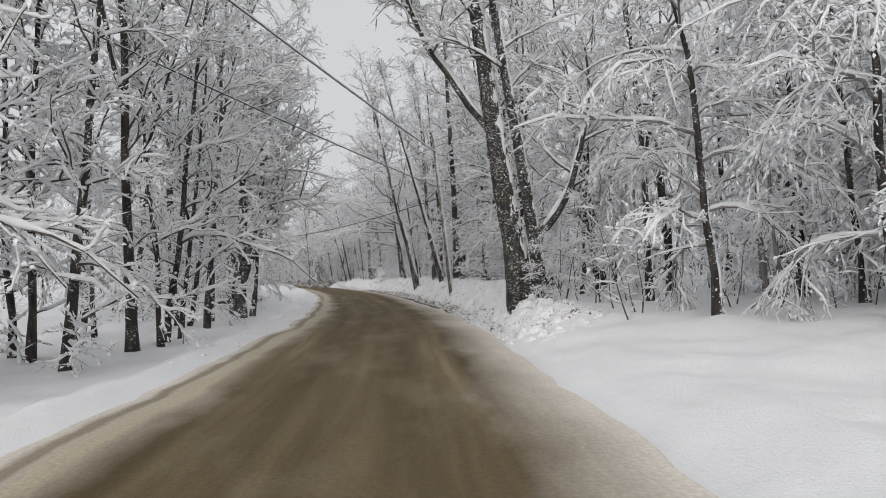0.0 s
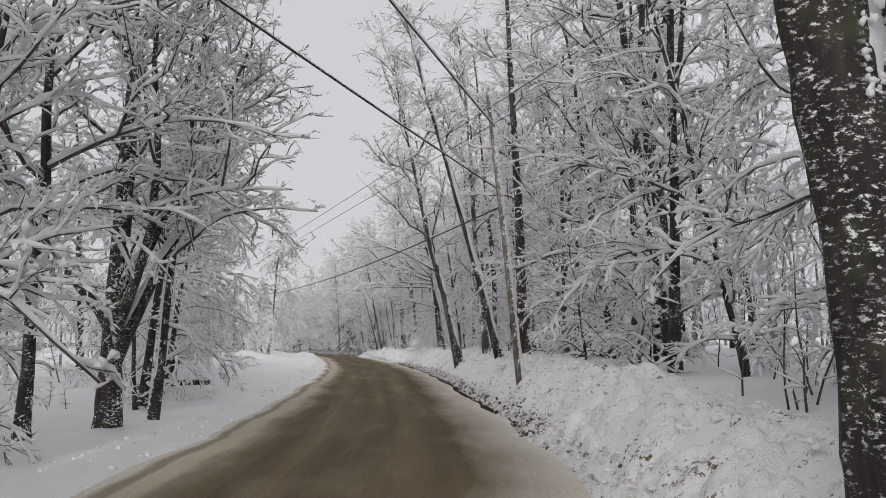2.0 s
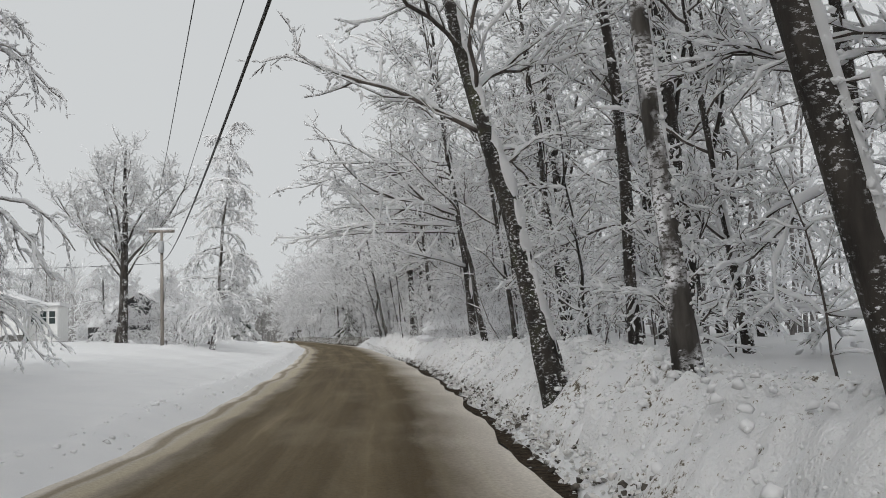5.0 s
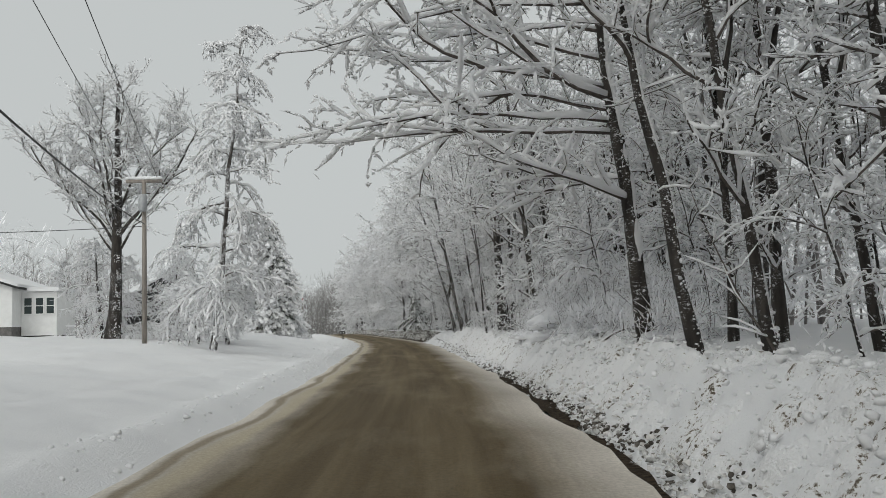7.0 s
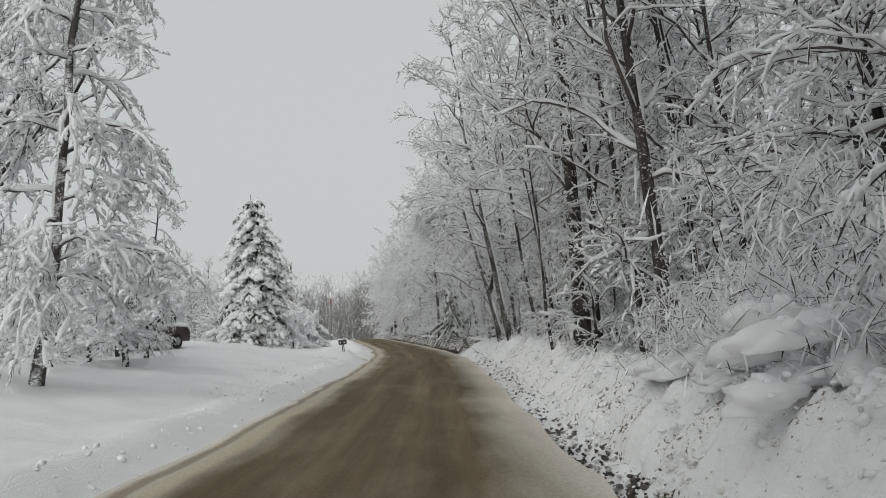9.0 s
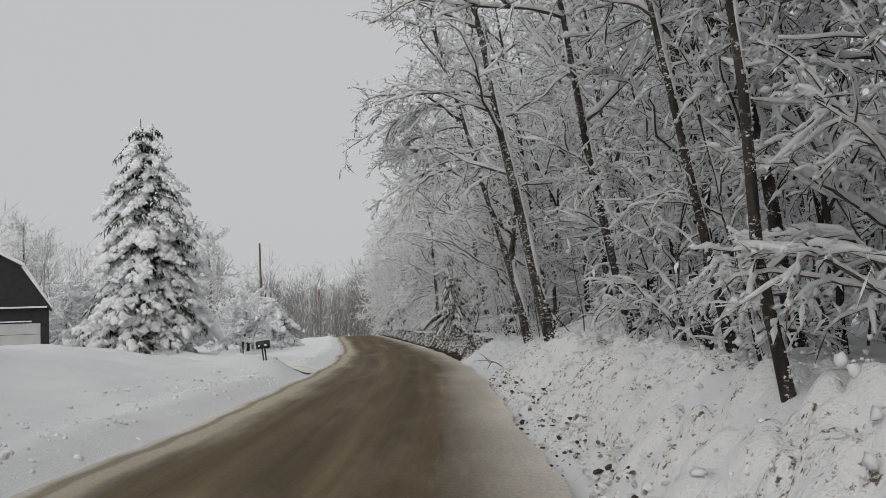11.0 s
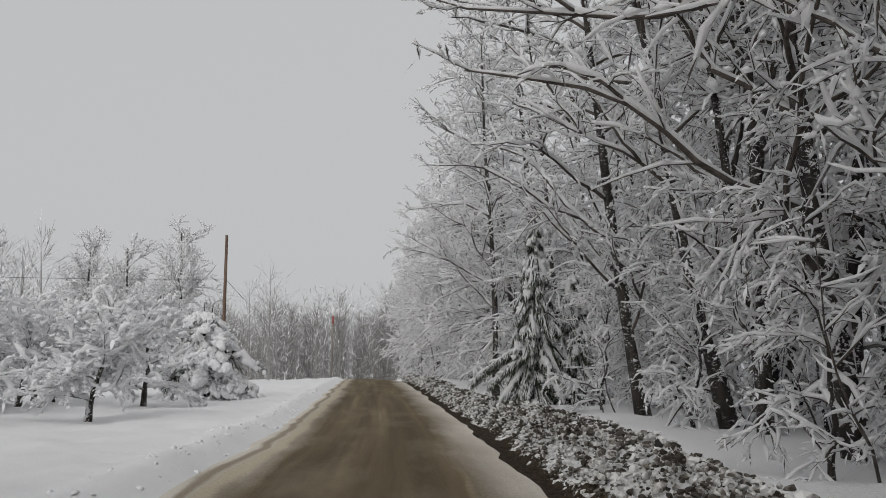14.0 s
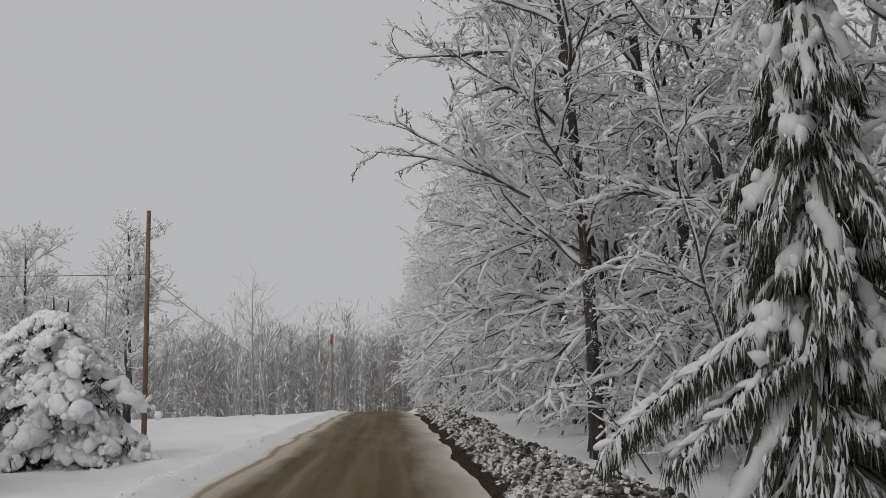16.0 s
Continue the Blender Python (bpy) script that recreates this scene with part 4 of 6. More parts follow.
brush = [Kind(tree_proto("snow-covered brush with arching twigs", "roadside brush", BARK, "snowy_bush", seed=70 + i, H=h, r=0.045, lean=l, first=0.05, limbs=11, reach=2.1, rise=1.0, lift=-0.9, subs=5, twigs=5, load=0.031, sway=0.08, twig_len=0.36, fine_twigs=True, bare_share=0.3))
         for i, (h, l) in enumerate(((4.5, (-0.9, 0)), (6.0, (-1.3, 0.3)), (3.2, (0.4, 0.2))))]
thin = [Kind(tree_proto("thin woodland pole tree deep in the wood", "thin woodland trees", BARK, twig=THICKET_TWIG, seed=80 + i, H=h, r=r, lean=l, first=0.12, limbs=11, reach=2.3, rise=0.9, lift=0.1, subs=4, twigs=4, load=0.055, twig_len=0.75, bare_share=0.22))
        for i, (h, r, l) in enumerate(((13, 0.08, (-0.5, 0)), (11, 0.06, (0.5, 0.3)), (14, 0.10, (0.1, -0.4))))]
edge = [Kind(tree_proto("dense twiggy tree at the edge of the wood", "edge-of-wood trees", BARK, seed=110 + i, H=h, r=r, lean=l, first=0.04, limbs=22, reach=3.2, rise=0.65, lift=-0.25, toward=(-0.65, 0), subs=6, twigs=7, load=0.038, twig_len=0.42, fine_twigs=True, bare_share=0.36))
        for i, (h, r, l) in enumerate(((11.5, 0.10, (-1.6, 0)), (10.0, 0.09, (-2.0, 0.3)), (13, 0.12, (-1.2, -0.3))))]
droop = [Kind(tree_proto("broad tree with curtains of hanging snowy twigs", "drooping trees", BARK, twig=THICKET_TWIG, seed=90 + i, H=h, r=0.14, lean=l, first=0.12, limbs=24, reach=3.8, rise=0.6, lift=-1.6, subs=7, twigs=7, load=0.036, fine_twigs=True, bare_share=0.25))
         for i, (h, l) in enumerate(((10.5, (0.6, 0)), (7.5, (1.2, 0.2))))]

rng = np.random.default_rng(5)
for k, x, y, a, s in ((0, -7.2, 40.0, 190, 1.0), (1, -8.0, 46.5, 170, 1.0), (2, -8.6, 58.5, 185, 1.0), (2, -7.6, 33.5, 175, 0.95), (0, -8.6, 27.0, 200, 1.0), (1, -10.2, 37.5, 120, 1.1), (2, -11.0, 50.5, 210, 1.1), (0, -9.6, 31.5, 150, 1.1),
                      (2, 4.6, 52.5, -10, 1.1), (0, 4.4, 58.0, 15, 1.0), (1, 5.4, 64.5, 0, 1.1), (2, 4.8, 69.0, 20, 1.0), (0, 4.6, 80.0, -15, 1.05)):
    edge[k].put(x, y, a, s)
for x, y, a in ((1.2, 86.0, 0), (2.0, 88.5, 10), (2.9, 86.6, -15), (2.4, 83.5, 20)):
    slim[1 if a < 8 else 0].put(x, y, a, 0.95)
for x, y in ((-7.3, 37.2), (-6.9, 38.3), (-7.1, 41.2), (-7.1, 45), (-9.2, 36), (-8.6, 47), (-10, 43), (-8.4, 57.5), (-9.0, 30), (-10.5, 25), (-11.5, 33), (-9.5, 21)):
    slim[rng.integers(4)].put(x, y, rng.uniform(-40, 40) + 180, rng.uniform(0.8, 1.1))
for k, x, y, a, s in ((0, -9.9, 66.0, 40, 1.2), (0, -10.8, 68.5, 0, 1.0), (0, -12.3, 75.5, 70, 1.15), (0, -11.9, 71.3, 120, 1.05), (0, -14.2, 80.0, 160, 1.05), (0, -15.8, 84.5, 210, 1.1), (1, -9.2, 62.5, 20, 0.9), (0, -15.5, 72, 250, 1.15)):
    droop[k].put(x, y, a, s)
# the wood on the far side of the left-hand snow
for _ in range(26):
    y = rng.uniform(14, 74)
    x = float(centre(y)) - 10 - 28 * rng.random() ** 1.3
    (thin if rng.random() < 0.75 else slim)[rng.integers(3)].put(x, y, rng.uniform(0, 360), rng.uniform(0.75, 1.1))
for _ in range(14):
    y = rng.uniform(20, 66)
    brush[rng.integers(3)].put(float(centre(y)) - rng.uniform(8.0, 14), y, rng.uniform(0, 360), rng.uniform(0.5, 0.9))
# the wood beside the road
y = 14.0
while y < 232:
    inner = float(np.interp(y, (14, 32, 38, 130, 150, 235), (11.0, 9.0, 5.6, 5.4, 5.6, 6.5)))
    x = float(centre(y)) + inner + rng.uniform(0, 3.0)
    slim[rng.integers(4)].put(x, y, rng.uniform(-50, 50), rng.uniform(0.75, 1.1))
    x = float(centre(y)) + inner + rng.uniform(3.0, 8.0)
    if rng.random() < 0.5:
        thin[rng.integers(3)].put(x, y + rng.uniform(-1, 1), rng.uniform(0, 360), rng.uniform(0.8, 1.15))
    y += rng.uniform(2.6, 4.6)
for _ in range(24):
    y = rng.uniform(20, 200)
    thin[rng.integers(3)].put(float(centre(y)) + rng.uniform(12, 26), y, rng.uniform(0, 360), rng.uniform(0.8, 1.15))
y = 96.0
while y < 236:
    if not 121 < y < 127:
        x = float(centre(y)) + (rng.uniform(6.4, 8.5) if y < 160 else rng.uniform(5.6, 7.2))
        edge[rng.integers(3)].put(x, y, rng.uniform(-35, 35), rng.uniform(0.85, 1.05) * (1.0 if y < 160 else 1.15))
    y += rng.uniform(2.4, 4.0)
for k, x, y, a, s in ((0, 6.8, 40.5, 150, 1.0), (1, 9.0, 37.0, 200, 1.1), (0, 11.0, 42.5, 60, 1.1), (1, 6.2, 46.0, 170, 0.9), (0, 13.5, 36.0, 250, 1.1), (1, 10.5, 33.0, 120, 1.0), ):
    droop[k].put(x, y, a, s)
curtain = Kind(tree_proto("leaning tree hung with a fine curtain of snowy twigs", "drooping trees", BARK, twig=THICKET_TWIG, seed=95, H=9.5, r=0.1, lean=(-1.0, 0), first=0.16, limbs=24, reach=3.3, rise=0.7, lift=-1.3, toward=(-0.4, 0), subs=9, twigs=10, load=0.026, twig_len=0.42, fine_twigs=True, bare_share=0.14))
for x, y, a, s in ((5.0, 32.2, 0, 1.0), (6.9, 29.4, 35, 1.0), (8.6, 33.5, -30, 1.1), (10.5, 29.5, 60, 1.05)):
    curtain.put(x, y, a, s)
for k, y, u, a, s in ((1, 108.0, 5.2, 0, 0.9), (3, 110.5, 5.6, 30, 0.95), (0, 113.0, 5.1, -20, 0.85), (1, 116.0, 5.3, 10, 0.9), (3, 118.5, 5.0, 0, 0.9), (0, 121.0, 5.6, 25, 0.9), (1, 124.0, 5.4, -10, 0.85), (3, 136.0, 5.4, 10, 0.9), (1, 139.5, 5.2, -15, 0.9), (0, 144.5, 5.4, 15, 0.9)):
    slim[k].put(float(centre(y)) + u, y, a, s)
for k, y, u, a, s in ((0, 109.5, 4.4, 20, 0.7), (2, 112.0, 4.5, 60, 0.8), (1, 115.0, 4.6, -30, 0.6), (2, 117.5, 4.3, 10, 0.75), (0, 120.0, 4.6, 40, 0.65), (2, 137.5, 4.7, 0, 0.8), (0, 141.0, 4.6, 20, 0.7), (2, 146.0, 4.9, -20, 0.8), (0, 149.0, 6.0, 50, 0.7)):
    brush[k].put(float(centre(y)) + u, y, a, s)
for k, x, y, a, s in ((0, 5.4, 43.5, 10, 0.9), (1, 5.0, 49.0, 0, 0.9), (2, 5.8, 56.0, 20, 1.0), (0, 6.2, 78, -10, 1.0)):
    edge[k].put(x, y, a, s)
y = 50.0
while y < 225:
    heavy = y > 92
    x = float(centre(y)) + rng.uniform(4.6, 7.5)
    if rng.random() < (0.95 if heavy else 0.45) and not 122 < y < 141:
        brush[rng.integers(3)].put(x, y, rng.uniform(-60, 60), rng.uniform(0.6, 1.1))
    y += rng.uniform(1.6, 3.2)

y = 98.0
while y < 205:
    x = float(centre(y)) + (rng.uniform(7.4, 8.6) if y < 135 else rng.uniform(6.3, 7.3))
    droop[rng.integers(2)].put(x, y, rng.uniform(0, 360), rng.uniform(0.75, 0.98))
    y += rng.uniform(3.0, 4.8)


def thicket(name, label, seed, count, y0, y1, u0, u1, top, coarse=1.0, stem=THICKET_TWIG, share=0.96):
    """The tangle of thin stems and snowed twigs far back in the wood."""
    rng = np.random.default_rng(seed)
    wood, snow = Builder(), Builder()
    n = count // 110
    for _ in range(n):
        y = rng.uniform(y0, y1)
        u = rng.uniform(u0, u1)
        x = float(centre(y)) + u
        z = gz(x, y)
        h = rng.uniform(0.6, 1.0) * top
        p = np.array(((x, y, z - 0.2), (x + rng.normal(0, 0.3), y, z + h * 0.5), (x + rng.normal(0, 0.6), y, z + h)))
        wood.tube(p, np.array((0.07, 0.05, 0.015)) * rng.uniform(0.5, 1.3), 4, False)
    y = rng.uniform(y0, y1, count)
    x = centre(y) + u0 + (u1 - u0) * rng.random(count)
    z = ground_z(x, y) + 0.4 + top * rng.random(count) ** 1.5
    p = np.stack((x, y, z), -1)
    d = np.stack((rng.normal(0, 1, count), rng.normal(0, 1, count), rng.normal(0.55, 0.6, count)), -1)
    d /= np.linalg.norm(d, axis=1)[:, None]
    L = rng.uniform(0.4, 1.2, count)[:, None] * coarse ** 0.5
    white = rng.random(count) < share
    r = rng.uniform(0.022, 0.055, count) * coarse
    snow.slivers(p[white], (p + d * L)[white], r[white])
    wood.slivers(p[~white], (p + d * L * 1.2)[~white], r[~white] * (0.45 if coarse < 2 else 0.8))
    t = thing(name, label, "woods", kind="stuff")
    part("thin_stems", wood, stem, t)
    part("thicket_snow", snow, TWIG_SNOW, t)


thicket("woodland_thicket", "tangle of thin dark stems and snowy twigs in the wood", 301, 40000, 12, 245, 8.5, 24, 7)
thicket("woodland_thicket", "dark tangle of stems and snowy twigs behind the edge trees", 307, 24000, 60, 245, 8.0, 15, 11, 1.3, THICKET_TWIG, 0.9)
thicket("woodland_thicket", "white curtain of snowy twigs behind the old tree", 306, 10000, 24, 64, 12, 26, 10, share=1.0)
thicket("woodland_thicket", "tangle of snowy twigs behind the roadside trees", 302, 18000, -5, 74, -34, -10.5, 6)
thicket("woodland_thicket", "frosted trees standing close behind the house", 303, 26000, 100, 180, -85, -34, 13, 2.2)
# the stems' pale grey carries the haze of distance
thicket("distant_thicket", "frosted underwood of the far woods, haze put into its grey wood", 305, 60000, 240, 300, -110, 40, 12, 1.7, FAR_TWIG, 0.22)
thicket("woodland_thicket", "frosted shrubs along the far side of the lawn", 304, 9000, 84, 118, -48, -22, 9, 1.5)


# ------------------------------------------------------------------ conifers
def conifer(name, label, x, y, H, R, seed, tops=1, boughs=(), sag=0.5, dense=1.0, pillow=1.0, shape=0.82, long=1.35, blade=0.013, fringe=1.0, skip=0.16, dust=0.3, puff=False):
    """A dark evergreen with drooping boughs, each under a pillow of snow."""
    rng = np.random.default_rng(seed)
    t = thing(name, label, "conifer tree")
    trunk, needles, snow = Builder(), Builder(), Builder()
    for k in range(tops):
        ox = (k - (tops - 1) / 2) * 0.10 * R * 2
        trunk.tube(np.array(((0, 0, -0.2), (ox * 0.5, 0, H * 0.5), (ox, 0, H * (0.975 - 0.02 * k)))), np.array((0.16, 0.1, 0.012)), 7)
    tiers = int(H * (2.1 if puff else 2.6))
    for i in range(tiers):
        h = 0.04 + 0.95 * i / tiers
        rad = R * (1 - h) ** shape * min(1, 0.62 + 2.2 * h) * rng.uniform(0.85, 1.1)
        n = max(4, int((4 + rad * 5.5) * dense))
        a0 = rng.uniform(0, 6.3)
        for j in range(n):
            a = a0 + 6.283 * (j + rng.uniform(-0.25, 0.25)) / n
            L = max(0.18, rad * rng.uniform(0.72, 1.12) * (1 + 0.22 * math.sin(2.3 * a + 5 * h + seed) + 0.14 * math.sin(5.1 * a - 9 * h)))
            d = np.array((math.cos(a), math.sin(a), 0))
            ox = (rng.integers(tops) - (tops - 1) / 2) * 0.2 * R * h
            p0 = np.array((ox, 0, H * h))
            bow = sag
            if dust > 0.4:
                bow, L = sag * rng.uniform(0.3, 1.35), L * rng.uniform(0.5, 1.15)
            p1 = p0 + d * L * 0.55 + UP * L * 0.06 - UP * bow * L * 0.25
            p2 = p0 + d * L - UP * bow * L * 0.75
            needles.tube(np.array((p0, p1, p2)), np.array((0.015, 0.014 + 0.008 * L, 0.005)), 4)
            side = np.array((-d[1], d[0], 0))
            ns = int((26 + 34 * L) * fringe)
            cc = rng.uniform(0.15, 1.0, (ns, 1))
            q = p0 * (1 - cc) + p2 * cc + UP * 0.25 * L * cc * (1 - cc)
            hang = rng.uniform(0.12, 0.5, (ns, 1)) * (0.35 + 0.35 * L) * (0.6 + 0.5 * sag) * (0.6 if dust > 0.4 else 1.0)
            wide = 0.3 if sag < 1.2 else 0.2
            w = q + side * rng.uniform(-1, 1, (ns, 1)) * wide * L + d * rng.uniform(-0.05, 0.22, (ns, 1)) * L * (wide / 0.3) - UP * hang
            if dust > 0.4:
                q = q + side * rng.uniform(-1, 1, (ns, 1)) * 0.16 * L
                w = q + rng.normal(0, 0.035, (ns, 3)) + d * 0.04 - UP * rng.uniform(0.1, 0.3, (ns, 1))
            needles.slivers(q, w, np.full(ns, blade))
            some = rng.random(ns) < dust
            if some.any():
                snow.slivers(q[some] + UP * 0.04, w[some] * 0.8 + q[some] * 0.2 + UP * 0.05, np.full(some.sum(), 0.04 * pillow if dust < 0.4 else 0.011))
            if rng.random() < skip:
                continue
            if puff:
                for c in np.linspace(0.4, 0.97, 1 if L < 0.45 else 2 if L < 1.1 else 3):
                    q = p0 * (1 - c) + p2 * c + UP * (0.25 * L * c * (1 - c) + 0.02)
                    fall = math.atan(sag * (0.45 + 0.75 * c))
                    w = rng.uniform(0.75, 1.25) * (0.55 + 0.3 * L)
                    for e, f in ((0, 0), (0.16, 0.12), (0.12, -0.14), (0.3, -0.02), (-0.12, 0.05)):
                        o = q + d * (e + rng.normal(0, 0.04)) * L * math.cos(fall) - UP * (e * L * math.sin(fall) + abs(f) * 0.35 * L) + side * (f + rng.normal(0, 0.03)) * L
                        k = w * rng.uniform(0.7, 1.2)
                        snow.soft_lump(o, (0.2 * k, 0.15 * k, 0.1 * k * pillow), rng, 0.34, a + f * 2 + rng.normal(0, 0.4), fall * rng.uniform(0.7, 1.2))
                        for _ in range(5):
                            g = rng.uniform(0.03, 0.075) * (0.6 + 0.4 * L)
                            z = rng.normal(0, 1, 3) * np.array((0.17, 0.17, 0.05)) * k
                            snow.lump(o + z + UP * 0.05 * k - UP * max(0.0, float(np.dot(z, d))) * 0.8 * sag, (g * 1.4, g, g * 0.8), rng, 0.4, rng.uniform(0, 6.3), fall)
                continue
            if dust > 0.4:
                c = np.linspace(0.15, 1.0, 8)[:, None]
                line = p0 * (1 - c) + p2 * c + UP * (0.25 * L * c * (1 - c) + 0.03) + rng.normal(0, 0.025, (8, 3))
                if rng.random() < 0.3 + 0.45 * h:
                    k = rng.uniform(0.7, 1.3)
                    snow.tube(line, rng.uniform(0.035, 0.1, 8) * k * np.array((0.4, 0.8, 1, 1, 1, 1, 0.9, 0.5)), 6)
                    for o in line[rng.integers(2, 8, 7)]:
                        g = rng.uniform(0.03, 0.07) * k
                        snow.lump(o + rng.normal(0, 0.05, 3) - UP * 0.03, (g, g, g * rng.uniform(0.8, 2.0)), rng, 0.45)
                else:
                    snow.tube(line[2:], rng.uniform(0.008, 0.03, 6), 5)
                if rng.random() < 0.3:
                    o = line[int(rng.integers(3, 8))]
                    z = np.linspace(0, rng.uniform(0.3, 0.7), 6)[:, None]
                    snow.tube(o - UP * z + rng.normal(0, 0.02, (6, 3)), rng.uniform(0.02, 0.06, 6) * np.array((0.6, 1, 1, 1, 0.8, 0.3)), 5)
                continue
            m = int(2 + 4.5 * L)
            for s in range(m):
                c = 0.25 + 0.75 * (s + rng.random()) / m
                q = p0 * (1 - c) + p2 * c + UP * (0.25 * L * c * (1 - c) + 0.04)
                w = (0.10 + 0.10 * L * (1.25 - c)) * rng.uniform(0.6, 1.35) * pillow
                q = q + side * rng.uniform(-1.0, 1.0) * w * 1.1
                for _ in range(4 if w > 0.1 else 1):
                    v = w * rng.uniform(0.5, 0.85)
                    o = q + rng.normal(0, 0.42, 3) * w * np.array((1.0, 1.0, 0.5 + 0.5 * sag))
                    snow.lump(o, (v * long * rng.uniform(0.8, 1.3), v * rng.uniform(0.7, 1.1), v * rng.uniform(0.4, 0.7)), rng, 0.4, a + rng.normal(0, 0.6), math.atan(sag * (0.4 + 0.8 * c)) * rng.uniform(0.7, 1.2))
    for p0, p2 in boughs:
        p0, p2 = np.array(p0), np.array(p2)
        c = np.linspace(0, 1, 7)[:, None]
        p = p0 * (1 - c) + p2 * c + UP * 0.35 * c * (1 - c)
        trunk.tube(p, np.linspace(0.03, 0.008, 7), 5)
        side = unit(np.cross(p2 - p0, UP))
        n = 1200
        k = rng.uniform(0.2, 1.0, (n, 1))
        q = p0 * (1 - k) + p2 * k + UP * 0.35 * k * (1 - k) + side * rng.uniform(-1, 1, (n, 1)) * 0.3
        w = q + rng.normal(0, 0.04, (n, 3)) - UP * rng.uniform(0.08, 0.3, (n, 1))
        needles.slivers(q, w, np.full(n, blade))
        few = rng.random(n) < 0.35
        snow.slivers(q[few] + UP * 0.02, (w + (q - w) * 0.3)[few] + UP * 0.02, np.full(few.sum(), 0.016))
        for k in rng.uniform(0.25, 1.0, 22):
            o = p0 * (1 - k) + p2 * k + UP * (0.35 * k * (1 - k) + 0.03) + side * rng.uniform(-1, 1) * 0.2
            snow.soft_lump(o, (rng.uniform(0.05, 0.11), 0.035, 0.03), rng, 0.3, math.atan2(p2[1] - p0[1], p2[0] - p0[0]) + rng.normal(0, 0.3), rng.uniform(0.2, 0.8))
    part("trunk", trunk, BARK, t)
    part("needle_mass", needles, NEEDLES, t, "dark green drooping needles")
    part("bough_snow", snow, TWIG_SNOW, t, "thick white pillows of snow")
    t.matrix_basis = pose(x, y, gz(x, y), 0, 0, 20)
    return t


conifer("snowy_spruce", "tall double-topped spruce under thick pillows of snow", -19.6, 135.3, 8.1, 1.95, 41, 2, (), 0.9, 0.95, 1.05, 0.54, 1.3, 0.018, skip=0.25, puff=True)
conifer("snowy_evergreen_bush", "low rounded evergreen buried in heavy snow", -26.6, 167.5, 4.1, 1.75, 42, 2, (), 0.75, 1.1, 1.5, 0.26, 1.25, 0.018, skip=0.2, puff=True)
conifer("drooping_hemlock", "dark hemlock with snow-weighted boughs hanging down", -11.8, 155.2, 5.0, 1.0, 43, 1, (((-0.1, 0, 1.6), (-1.55, 0.45, 0.55)), ((-0.1, 0, 1.3), (-1.15, 0.1, 0.5))), 1.8, 1.6, 0.6, 0.62, 1.25, 0.0055, 5.2, skip=0.2, dust=0.42)
conifer("drooping_hemlock", "small dark hemlock with hanging snowy boughs", -10.8, 155.5, 3.7, 0.8, 44, 1, (), 1.8, 1.5, 0.6, 0.45, 1.25, 0.0055, 4.4, skip=0.2, dust=0.42)

for k, x, y, a, s in ((0, -20.3, 118.5, 40, 0.6), (2, -17.6, 112.4, 90, 0.7), (0, -23.0, 123.0, 200, 0.75), (2, -15.6, 109.6, 10, 0.6), (2, -25.5, 126.0, 300, 0.8), (0, -19.0, 115.0, 150, 0.5), (2, -21.8, 112.0, 30, 0.55),
                      (0, 2.5, 37.5, 70, 0.36), (1, 3.1, 37.4, 190, 0.42), (2, 3.8, 37.0, 20, 0.55)):
    brush[k].put(x, y, a, s)

for k, x, y, a, s in ((1, -21.5, 121.0, 20, 0.66), (1, -18.6, 118.6, 140, 0.6), (1, -24.6, 120.0, 250, 0.75), (0, -16.8, 117.0, 10, 0.5), (1, -22.6, 117.5, 80, 0.6)):
    droop[k].put(x, y, a, s)
apple = [Kind(tree_proto("low spreading fruit tree covered in snow", "fruit trees in the field", BARK, "snowy_fruit_tree", twig=THICKET_TWIG, seed=100 + i, H=h, r=0.10, lean=(0.2, 0), first=0.2, limbs=20, reach=2.3, rise=0.6, lift=-0.3, subs=6, twigs=5, load=0.075, fine_twigs=True, bare_share=0.25)) for i, h in enumerate((3.0, 3.6))]
for k, x, y, a, s in ((0, -23.5, 154.0, 0, 1), (1, -25.6, 160.7, 60, 1), (1, -28.6, 156.0, 140, 1.1), (0, -30.5, 163.0, 200, 1.1), (1, -32, 150.5, 20, 1.2), (0, -27.2, 150.0, 100, 1.0), (1, -35, 158, 250, 1.2), (0, -29.5, 159.5, 300, 1.1), (1, -33.5, 166, 10, 1.15), (0, -38.5, 152.5, 80, 1.2), (1, -37, 163, 130, 1.2), (0, -31.0, 170.5, 20, 1.0)):
    apple[k].put(x, y, a, s)

for x, y, a, s in ((-15.5, 113.0, 40, 0.95), (-17.3, 114.5, 130, 0.9)):
    apple[0].put(x, y, a, s)


